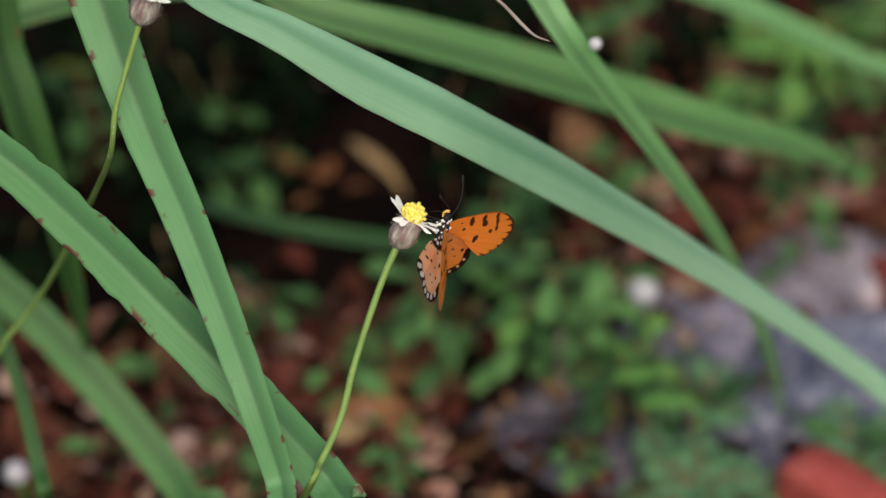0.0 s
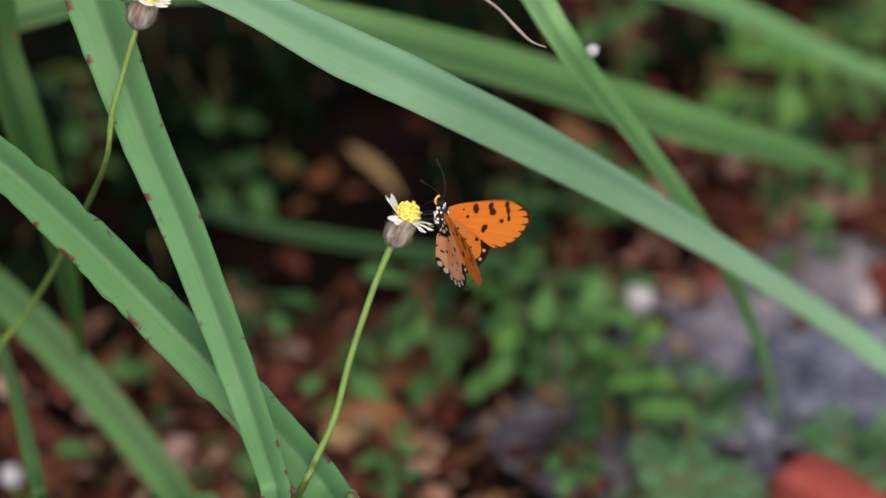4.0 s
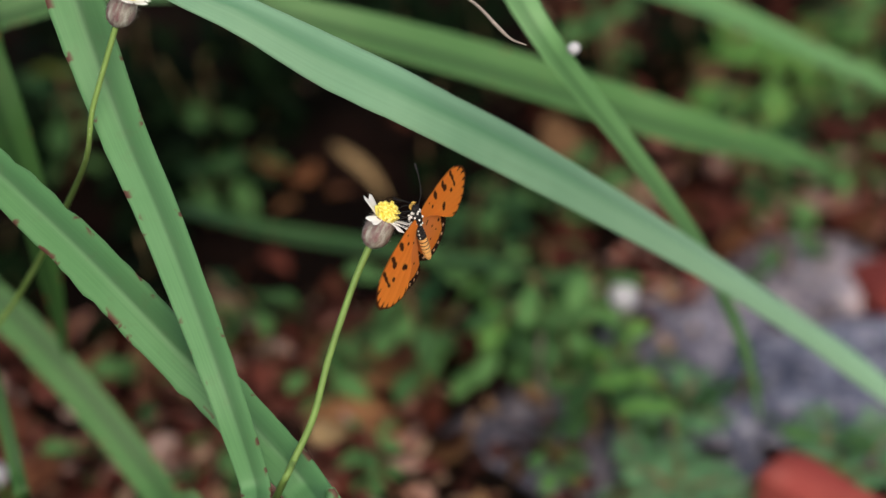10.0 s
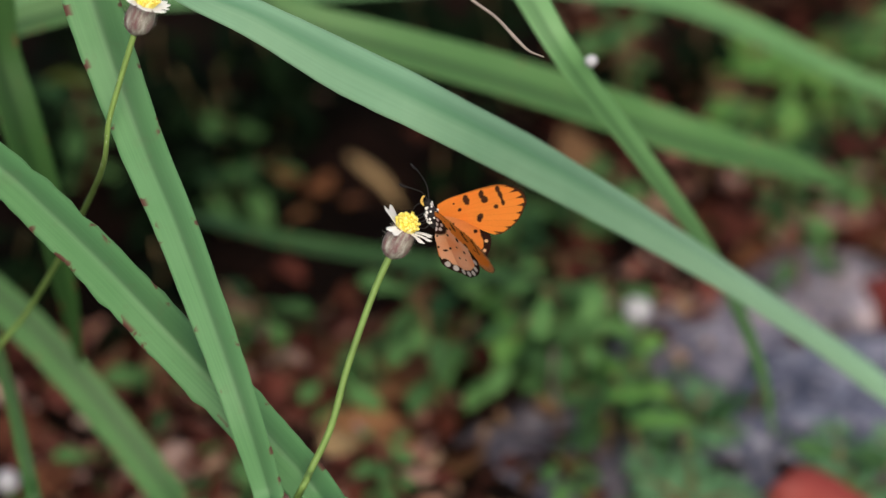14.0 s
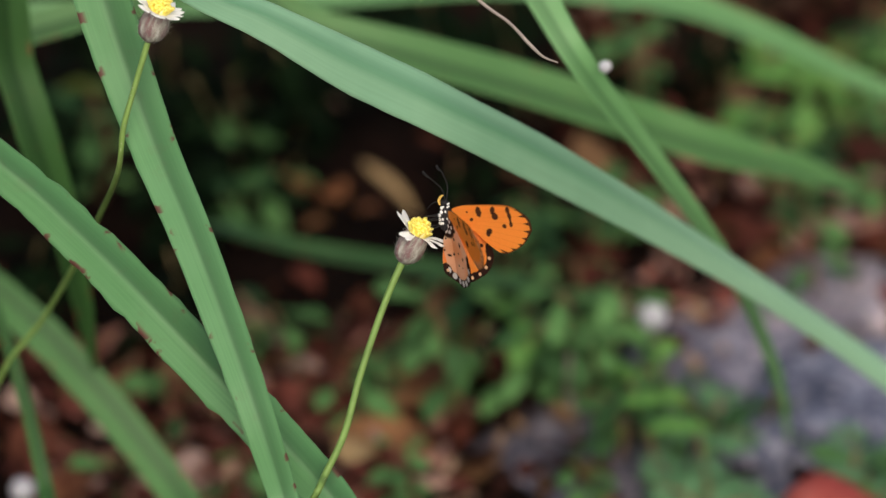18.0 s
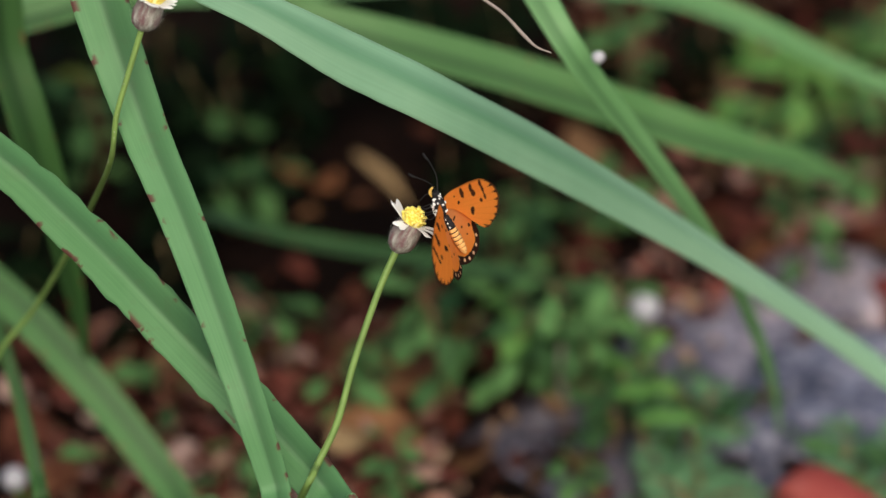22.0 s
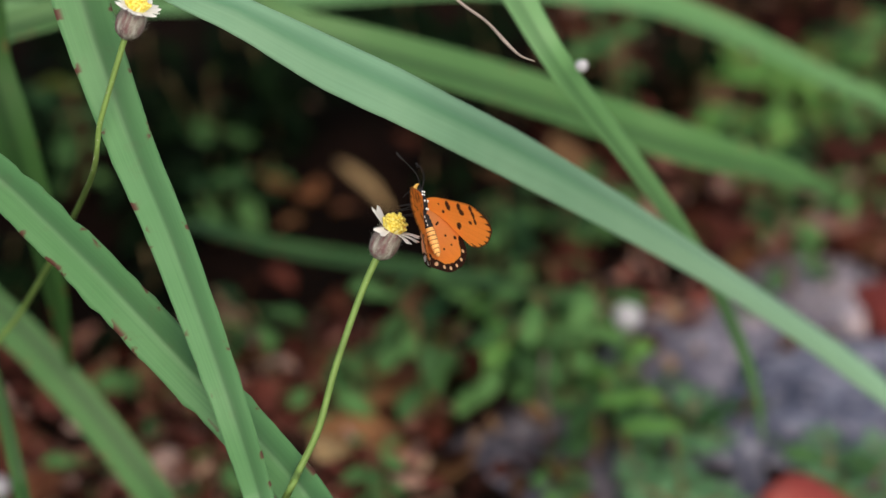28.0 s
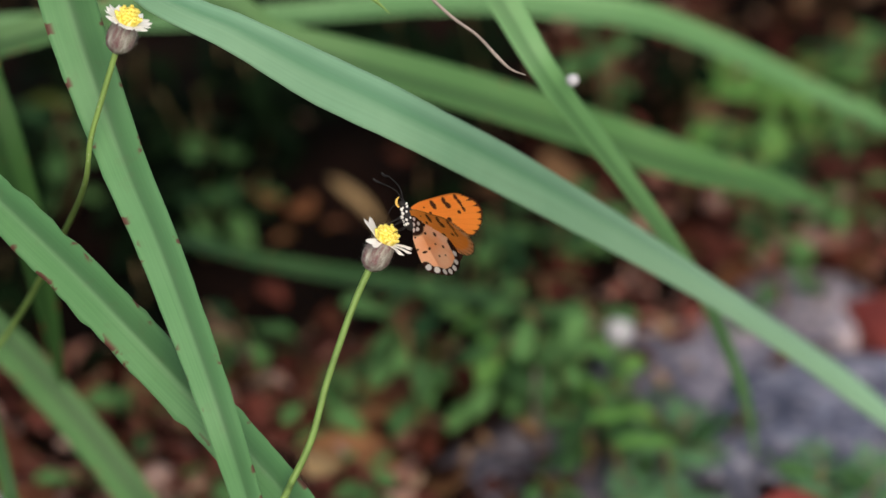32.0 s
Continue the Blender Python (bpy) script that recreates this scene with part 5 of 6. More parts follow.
    walk(WINGS["left", "fore"], [
        (0, pose(-0.00120, 0.00000, 0.00090, 7.13, 35.18, 13.35)), (0.5, pose(-0.00120, 0.00000, 0.00090, 3.38, 23.54, 9.41)),
        (1, pose(-0.00120, 0.00000, 0.00090, 24.78, 45.97, 33.55)), (1.5, pose(-0.00120, 0.00000, 0.00090, 1.82, 4.47, 13.14)),
        (2, pose(-0.00120, 0.00000, 0.00090, 30.69, 61.58, 37.97)), (2.5, pose(-0.00120, 0.00000, 0.00090, -6.04, 7.08, 14.78)),
        (3, pose(-0.00120, 0.00000, 0.00090, 34.63, 62.22, 43.21)), (3.5, pose(-0.00120, 0.00000, 0.00090, 13.22, 38.23, 20.79)),
        (5.5, pose(-0.00120, 0.00000, 0.00090, 34.34, 54.06, 40.81)), (6, pose(-0.00120, 0.00000, 0.00090, 14.72, 31.26, 27.56)),
        (6.5, pose(-0.00120, 0.00000, 0.00090, 8.27, 24.74, 19.73)), (7, pose(-0.00120, 0.00000, 0.00090, 12.51, 28.71, 25.34)),
        (7.5, pose(-0.00120, 0.00000, 0.00090, 35.24, 58.31, 39.99)), (8, pose(-0.00120, 0.00000, 0.00090, 0.32, 16.81, 21.90)),
        (8.5, pose(-0.00120, 0.00000, 0.00090, 12.04, 39.33, 18.97)), (9, pose(-0.00120, 0.00000, 0.00090, -0.19, 21.78, 20.79)),
        (9.5, pose(-0.00120, 0.00000, 0.00090, 31.29, 55.60, 37.03)), (10, pose(-0.00120, 0.00000, 0.00090, -4.44, -0.07, 19.38)),
        (10.5, pose(-0.00120, 0.00000, 0.00090, 10.05, 33.49, 18.36)), (11, pose(-0.00120, 0.00000, 0.00090, 4.84, 25.34, 19.58)),
        (11.5, pose(-0.00120, 0.00000, 0.00090, 11.67, 32.68, 21.56)), (12, pose(-0.00120, 0.00000, 0.00090, 16.08, 33.19, 28.89)),
        (12.5, pose(-0.00120, 0.00000, 0.00090, 15.74, 39.75, 24.75)), (13, pose(-0.00120, 0.00000, 0.00090, 28.43, 58.26, 35.84)),
        (13.5, pose(-0.00120, 0.00000, 0.00090, 2.50, 17.97, 19.50)), (14, pose(-0.00120, 0.00000, 0.00090, 22.96, 40.13, 34.43)),
        (14.5, pose(-0.00120, 0.00000, 0.00090, 23.06, 48.79, 29.84)), (16.5, pose(-0.00120, 0.00000, 0.00090, 11.84, 34.00, 21.02)),
        (17, pose(-0.00120, 0.00000, 0.00090, 5.93, 27.36, 23.62)), (17.5, pose(-0.00120, 0.00000, 0.00090, 12.27, 35.46, 21.05)),
        (18, pose(-0.00120, 0.00000, 0.00090, 11.37, 35.10, 19.27)), (18.5, pose(-0.00120, 0.00000, 0.00090, 18.84, 44.97, 25.77)),
        (19, pose(-0.00120, 0.00000, 0.00090, 16.23, 30.34, 31.22)), (19.5, pose(-0.00120, 0.00000, 0.00090, 7.14, 25.33, 18.51)),
        (20, pose(-0.00120, 0.00000, 0.00090, -0.81, 13.05, 20.49)), (20.5, pose(-0.00120, 0.00000, 0.00090, -0.07, 0.98, 20.47)),
        (21, pose(-0.00120, 0.00000, 0.00090, 6.32, 11.88, 20.51)), (21.5, pose(-0.00120, 0.00000, 0.00090, 11.51, 33.18, 20.41)),
        (22, pose(-0.00120, 0.00000, 0.00090, 7.00, 8.43, 21.30)), (22.5, pose(-0.00120, 0.00000, 0.00090, 1.32, 15.14, 20.76)),
        (23, pose(-0.00120, 0.00000, 0.00090, 16.36, 32.28, 30.09)), (23.5, pose(-0.00120, 0.00000, 0.00090, -2.71, 4.12, 19.78)),
        (24, pose(-0.00120, 0.00000, 0.00090, 12.81, 37.96, 20.28)), (24.5, pose(-0.00120, 0.00000, 0.00090, -0.28, 10.87, 13.44)),
        (25, pose(-0.00120, 0.00000, 0.00090, 14.44, 26.21, 31.44)), (25.5, pose(-0.00120, 0.00000, 0.00090, 5.40, 7.31, 18.03)),
        (27.5, pose(-0.00120, 0.00000, 0.00090, 17.59, 31.17, 32.69)), (28, pose(-0.00120, 0.00000, 0.00090, 7.61, 16.96, 10.88)),
        (28.5, pose(-0.00120, 0.00000, 0.00090, 26.40, 52.13, 33.51)), (29, pose(-0.00120, 0.00000, 0.00090, 16.69, 40.13, 28.64)),
        (29.5, pose(-0.00120, 0.00000, 0.00090, 5.27, 24.61, 12.50)), (30, pose(-0.00120, 0.00000, 0.00090, 24.37, 47.61, 31.81)),
        (30.5, pose(-0.00120, 0.00000, 0.00090, 17.65, 42.01, 28.99)), (31, pose(-0.00120, 0.00000, 0.00090, 14.06, 32.26, 30.35)),
        (31.5, pose(-0.00120, 0.00000, 0.00090, 11.95, 39.78, 18.29)), (32, pose(-0.00120, 0.00000, 0.00090, 16.77, 38.33, 32.06)),
    ])
    walk(WINGS["left", "hind"], [
        (0, pose(-0.00120, 0.00000, 0.00040, 2.77, 43.81, 3.99)), (0.5, pose(-0.00120, 0.00000, 0.00040, 1.65, 26.99, 3.63)),
        (1, pose(-0.00120, 0.00000, 0.00040, 2.09, 55.79, 2.52)), (1.5, pose(-0.00120, 0.00000, 0.00040, -0.00, 4.59, -0.00)),
        (2, pose(-0.00120, 0.00000, 0.00040, -11.70, 69.35, -12.48)), (2.5, pose(-0.00120, 0.00000, 0.00040, -0.00, 7.32, -0.00)),
        (3, pose(-0.00120, 0.00000, 0.00040, -10.69, 70.74, -11.31)), (3.5, pose(-0.00120, 0.00000, 0.00040, 3.88, 40.06, 6.01)),
        (5.5, pose(-0.00120, 0.00000, 0.00040, -9.96, 63.47, -11.10)), (6, pose(-0.00120, 0.00000, 0.00040, 2.51, 34.91, 4.37)),
        (6.5, pose(-0.00120, 0.00000, 0.00040, 0.62, 26.08, 1.41)), (7, pose(-0.00120, 0.00000, 0.00040, 1.15, 30.50, 2.26)),
        (7.5, pose(-0.00120, 0.00000, 0.00040, -13.77, 64.75, -15.16)), (8, pose(-0.00120, 0.00000, 0.00040, 0.18, 18.04, 0.59)),
        (8.5, pose(-0.00120, 0.00000, 0.00040, -1.18, 40.89, -1.80)), (9, pose(-0.00120, 0.00000, 0.00040, 0.43, 23.14, 1.08)),
        (9.5, pose(-0.00120, 0.00000, 0.00040, -10.20, 65.80, -11.16)), (10, pose(-0.00120, 0.00000, 0.00040, 0.00, -0.08, -0.13)),
        (10.5, pose(-0.00120, 0.00000, 0.00040, 0.59, 34.87, 1.03)), (11, pose(-0.00120, 0.00000, 0.00040, 1.85, 26.57, 4.14)),
        (11.5, pose(-0.00120, 0.00000, 0.00040, -0.31, 35.84, -0.53)), (12, pose(-0.00120, 0.00000, 0.00040, 2.35, 40.55, 3.61)),
        (12.5, pose(-0.00120, 0.00000, 0.00040, 3.50, 47.88, 4.71)), (13, pose(-0.00120, 0.00000, 0.00040, -9.42, 65.96, -10.30)),
        (13.5, pose(-0.00120, 0.00000, 0.00040, 0.00, 18.98, 0.00)), (14, pose(-0.00120, 0.00000, 0.00040, 0.88, 49.89, 1.16)),
        (14.5, pose(-0.00120, 0.00000, 0.00040, -2.76, 55.12, -3.36)), (16.5, pose(-0.00120, 0.00000, 0.00040, 0.91, 35.84, 1.55)),
        (17, pose(-0.00120, 0.00000, 0.00040, 1.13, 29.44, 2.29)), (17.5, pose(-0.00120, 0.00000, 0.00040, 0.65, 37.35, 1.07)),
        (18, pose(-0.00120, 0.00000, 0.00040, 2.86, 36.23, 4.83)), (18.5, pose(-0.00120, 0.00000, 0.00040, 5.49, 46.75, 7.51)),
        (19, pose(-0.00120, 0.00000, 0.00040, 2.55, 36.96, 4.23)), (19.5, pose(-0.00120, 0.00000, 0.00040, 0.00, 26.53, 0.00)),
        (20, pose(-0.00120, 0.00000, 0.00040, 0.73, 13.88, 3.05)), (20.5, pose(-0.00120, 0.00000, 0.00040, 0.00, 1.04, 0.00)),
        (21, pose(-0.00120, 0.00000, 0.00040, 0.84, 12.63, 3.84)), (21.5, pose(-0.00120, 0.00000, 0.00040, 1.61, 34.29, 2.86)),
        (22, pose(-0.00120, 0.00000, 0.00040, 0.71, 9.01, 4.51)), (22.5, pose(-0.00120, 0.00000, 0.00040, 0.00, 16.14, 0.00)),
        (23, pose(-0.00120, 0.00000, 0.00040, 0.13, 39.21, 0.21)), (23.5, pose(-0.00120, 0.00000, 0.00040, 0.00, 4.38, 0.00)),
        (24, pose(-0.00120, 0.00000, 0.00040, 2.28, 39.36, 3.59)), (24.5, pose(-0.00120, 0.00000, 0.00040, -0.19, 11.16, -0.99)),
        (25, pose(-0.00120, 0.00000, 0.00040, 2.38, 29.48, 4.83)), (25.5, pose(-0.00120, 0.00000, 0.00040, 0.00, 7.69, 0.02)),
        (27.5, pose(-0.00120, 0.00000, 0.00040, -2.50, 36.51, -4.19)), (28, pose(-0.00120, 0.00000, 0.00040, -1.31, 17.85, -4.26)),
        (28.5, pose(-0.00120, 0.00000, 0.00040, -4.98, 58.51, -5.84)), (29, pose(-0.00120, 0.00000, 0.00040, -0.26, 46.45, -0.36)),
        (29.5, pose(-0.00120, 0.00000, 0.00040, -0.33, 25.15, -0.79)), (30, pose(-0.00120, 0.00000, 0.00040, -3.65, 54.16, -4.51)),
        (30.5, pose(-0.00120, 0.00000, 0.00040, -3.22, 48.61, -4.29)), (31, pose(-0.00120, 0.00000, 0.00040, 0.26, 40.15, 0.40)),
        (31.5, pose(-0.00120, 0.00000, 0.00040, -1.43, 41.76, -2.15)), (32, pose(-0.00120, 0.00000, 0.00040, 0.92, 46.78, 1.26)),
    ])
    walk(WINGS["right", "fore"], [
        (0, pose(0.00120, 0.00000, 0.00090, -0.98, -21.24, -11.72)), (0.5, pose(0.00120, 0.00000, 0.00090, -2.07, -20.23, -7.67)),
        (1, pose(0.00120, 0.00000, 0.00090, 12.22, -41.19, -25.85)), (1.5, pose(0.00120, 0.00000, 0.00090, -8.52, -0.72, -11.38)),
        (2, pose(0.00120, 0.00000, 0.00090, 23.06, -57.66, -36.75)), (2.5, pose(0.00120, 0.00000, 0.00090, -2.95, -6.97, -12.77)),
        (3, pose(0.00120, 0.00000, 0.00090, 38.10, -63.94, -43.44)), (3.5, pose(0.00120, 0.00000, 0.00090, 14.60, -36.53, -25.50)),
        (5.5, pose(0.00120, 0.00000, 0.00090, 31.99, -57.96, -38.47)), (6, pose(0.00120, 0.00000, 0.00090, 4.88, -29.50, -22.23)),
        (6.5, pose(0.00120, 0.00000, 0.00090, 2.58, -24.95, -17.92)), (7, pose(0.00120, 0.00000, 0.00090, 3.01, -28.65, -21.08)),
        (7.5, pose(0.00120, 0.00000, 0.00090, 34.67, -58.62, -38.68)), (8, pose(0.00120, 0.00000, 0.00090, -4.46, -10.15, -15.05)),
        (8.5, pose(0.00120, 0.00000, 0.00090, 1.09, -37.60, -14.42)), (9, pose(0.00120, 0.00000, 0.00090, 0.52, -20.09, -16.73)),
        (9.5, pose(0.00120, 0.00000, 0.00090, 28.39, -54.85, -36.63)), (10, pose(0.00120, 0.00000, 0.00090, -2.83, -0.58, -12.88)),
        (10.5, pose(0.00120, 0.00000, 0.00090, 1.59, -33.29, -13.24)), (11, pose(0.00120, 0.00000, 0.00090, 3.17, -26.12, -18.72)),
        (11.5, pose(0.00120, 0.00000, 0.00090, 6.26, -32.60, -19.17)), (12, pose(0.00120, 0.00000, 0.00090, 11.54, -33.80, -25.20)),
        (12.5, pose(0.00120, 0.00000, 0.00090, 8.88, -38.96, -24.25)), (13, pose(0.00120, 0.00000, 0.00090, 37.93, -61.00, -42.27)),
        (13.5, pose(0.00120, 0.00000, 0.00090, 10.55, -16.70, -18.98)), (14, pose(0.00120, 0.00000, 0.00090, 21.64, -45.09, -30.96)),
        (14.5, pose(0.00120, 0.00000, 0.00090, 31.42, -47.38, -33.60)), (16.5, pose(0.00120, 0.00000, 0.00090, 5.61, -38.82, -20.62)),
        (17, pose(0.00120, 0.00000, 0.00090, 0.83, -23.68, -20.17)), (17.5, pose(0.00120, 0.00000, 0.00090, 10.72, -37.33, -17.55)),
        (18, pose(0.00120, 0.00000, 0.00090, 9.48, -36.35, -24.59)), (18.5, pose(0.00120, 0.00000, 0.00090, 33.56, -50.34, -36.65)),
        (19, pose(0.00120, 0.00000, 0.00090, 11.03, -35.09, -26.46)), (19.5, pose(0.00120, 0.00000, 0.00090, 6.45, -19.89, -17.48)),
        (20, pose(0.00120, 0.00000, 0.00090, 1.71, -12.45, -20.88)), (20.5, pose(0.00120, 0.00000, 0.00090, 3.98, 1.47, -22.14)),
        (21, pose(0.00120, 0.00000, 0.00090, 5.17, -13.40, -20.20)), (21.5, pose(0.00120, 0.00000, 0.00090, 16.69, -35.86, -26.52)),
        (22, pose(0.00120, 0.00000, 0.00090, 5.32, -11.19, -21.53)), (22.5, pose(0.00120, 0.00000, 0.00090, 8.31, -17.15, -21.42)),
        (23, pose(0.00120, 0.00000, 0.00090, 13.08, -34.41, -22.23)), (23.5, pose(0.00120, 0.00000, 0.00090, 3.90, -4.94, -19.12)),
        (24, pose(0.00120, 0.00000, 0.00090, 15.48, -39.36, -26.02)), (24.5, pose(0.00120, 0.00000, 0.00090, 11.66, -19.64, -18.44)),
        (25, pose(0.00120, 0.00000, 0.00090, 8.12, -31.75, -22.41)), (25.5, pose(0.00120, 0.00000, 0.00090, 8.79, -9.87, -19.85)),
        (27.5, pose(0.00120, 0.00000, 0.00090, 7.48, -32.87, -20.44)), (28, pose(0.00120, 0.00000, 0.00090, 0.33, -16.85, -12.24)),
        (28.5, pose(0.00120, 0.00000, 0.00090, 25.41, -55.20, -33.88)), (29, pose(0.00120, 0.00000, 0.00090, 13.49, -42.61, -23.86)),
        (29.5, pose(0.00120, 0.00000, 0.00090, 4.89, -22.82, -15.42)), (30, pose(0.00120, 0.00000, 0.00090, 22.44, -50.29, -31.41)),
        (30.5, pose(0.00120, 0.00000, 0.00090, 14.64, -34.47, -25.22)), (31, pose(0.00120, 0.00000, 0.00090, 9.61, -31.37, -23.09)),
        (31.5, pose(0.00120, 0.00000, 0.00090, 12.93, -35.29, -21.55)), (32, pose(0.00120, 0.00000, 0.00090, 5.80, -28.18, -22.63)),
    ])
    walk(WINGS["right", "hind"], [
        (0, pose(0.00120, 0.00000, 0.00040, -0.14, -23.92, 0.35)), (0.5, pose(0.00120, 0.00000, 0.00040, 0.80, -20.38, -2.29)),
        (1, pose(0.00120, 0.00000, 0.00040, 5.45, -46.11, -7.54)), (1.5, pose(0.00120, 0.00000, 0.00040, -0.00, -0.74, 0.00)),
        (2, pose(0.00120, 0.00000, 0.00040, -5.68, -62.96, 6.38)), (2.5, pose(0.00120, 0.00000, 0.00040, -0.00, -7.14, 0.00)),
        (3, pose(0.00120, 0.00000, 0.00040, -6.88, -70.30, 7.30)), (3.5, pose(0.00120, 0.00000, 0.00040, 4.34, -40.40, -6.68)),
        (5.5, pose(0.00120, 0.00000, 0.00040, -6.63, -63.70, 7.39)), (6, pose(0.00120, 0.00000, 0.00040, 2.82, -31.71, -5.35)),
        (6.5, pose(0.00120, 0.00000, 0.00040, 0.89, -24.89, -2.11)), (7, pose(0.00120, 0.00000, 0.00040, 2.32, -31.06, -4.49)),
        (7.5, pose(0.00120, 0.00000, 0.00040, -8.83, -64.21, 9.79)), (8, pose(0.00120, 0.00000, 0.00040, 0.19, -12.44, -0.87)),
        (8.5, pose(0.00120, 0.00000, 0.00040, -1.80, -41.19, 2.73)), (9, pose(0.00120, 0.00000, 0.00040, 0.62, -22.53, -1.63)),
        (9.5, pose(0.00120, 0.00000, 0.00040, -5.32, -60.39, 6.11)), (10, pose(0.00120, 0.00000, 0.00040, -0.00, -0.38, 0.19)),
        (10.5, pose(0.00120, 0.00000, 0.00040, 0.96, -36.81, -1.60)), (11, pose(0.00120, 0.00000, 0.00040, 1.44, -29.62, -2.92)),
        (11.5, pose(0.00120, 0.00000, 0.00040, 0.25, -34.84, -0.43)), (12, pose(0.00120, 0.00000, 0.00040, 4.25, -36.38, -7.14)),
        (12.5, pose(0.00120, 0.00000, 0.00040, 3.34, -40.88, -5.09)), (13, pose(0.00120, 0.00000, 0.00040, -6.71, -67.53, 7.25)),
        (13.5, pose(0.00120, 0.00000, 0.00040, 0.00, -17.60, -0.00)), (14, pose(0.00120, 0.00000, 0.00040, 7.60, -50.54, -9.81)),
        (14.5, pose(0.00120, 0.00000, 0.00040, -1.66, -52.51, 2.09)), (16.5, pose(0.00120, 0.00000, 0.00040, 1.64, -40.82, -2.51)),
        (17, pose(0.00120, 0.00000, 0.00040, 1.46, -25.85, -3.35)), (17.5, pose(0.00120, 0.00000, 0.00040, 1.03, -38.84, -1.65)),
        (18, pose(0.00120, 0.00000, 0.00040, 3.79, -38.46, -6.08)), (18.5, pose(0.00120, 0.00000, 0.00040, 10.38, -56.15, -12.44)),
        (19, pose(0.00120, 0.00000, 0.00040, 4.87, -38.56, -7.79)), (19.5, pose(0.00120, 0.00000, 0.00040, 0.00, -20.77, -0.00)),
        (20, pose(0.00120, 0.00000, 0.00040, 0.90, -11.33, -4.56)), (20.5, pose(0.00120, 0.00000, 0.00040, -0.00, 1.59, -0.00)),
        (21, pose(0.00120, 0.00000, 0.00040, 1.28, -12.66, -5.81)), (21.5, pose(0.00120, 0.00000, 0.00040, 2.18, -39.18, -3.45)),
        (22, pose(0.00120, 0.00000, 0.00040, 1.14, -9.55, -6.82)), (22.5, pose(0.00120, 0.00000, 0.00040, 0.00, -18.34, -0.00)),
        (23, pose(0.00120, 0.00000, 0.00040, 3.07, -38.70, -4.90)), (23.5, pose(0.00120, 0.00000, 0.00040, 0.00, -5.22, -0.00)),
        (24, pose(0.00120, 0.00000, 0.00040, 4.23, -40.93, -6.45)), (24.5, pose(0.00120, 0.00000, 0.00040, -0.55, -20.58, 1.56)),
        (25, pose(0.00120, 0.00000, 0.00040, 3.17, -35.07, -5.51)), (25.5, pose(0.00120, 0.00000, 0.00040, 0.00, -8.72, -0.03)),
        (27.5, pose(0.00120, 0.00000, 0.00040, 0.17, -34.88, -0.30)), (28, pose(0.00120, 0.00000, 0.00040, -1.28, -19.07, 3.91)),
        (28.5, pose(0.00120, 0.00000, 0.00040, 2.36, -59.37, -2.75)), (29, pose(0.00120, 0.00000, 0.00040, 1.27, -44.43, -1.82)),
        (29.5, pose(0.00120, 0.00000, 0.00040, -0.79, -25.19, 1.86)), (30, pose(0.00120, 0.00000, 0.00040, 2.28, -52.85, -2.86)),
        (30.5, pose(0.00120, 0.00000, 0.00040, -1.42, -37.17, 2.36)), (31, pose(0.00120, 0.00000, 0.00040, 1.96, -34.87, -3.42)),
        (31.5, pose(0.00120, 0.00000, 0.00040, -4.76, -39.56, 7.45)), (32, pose(0.00120, 0.00000, 0.00040, 0.33, -30.13, -0.66)),
    ])
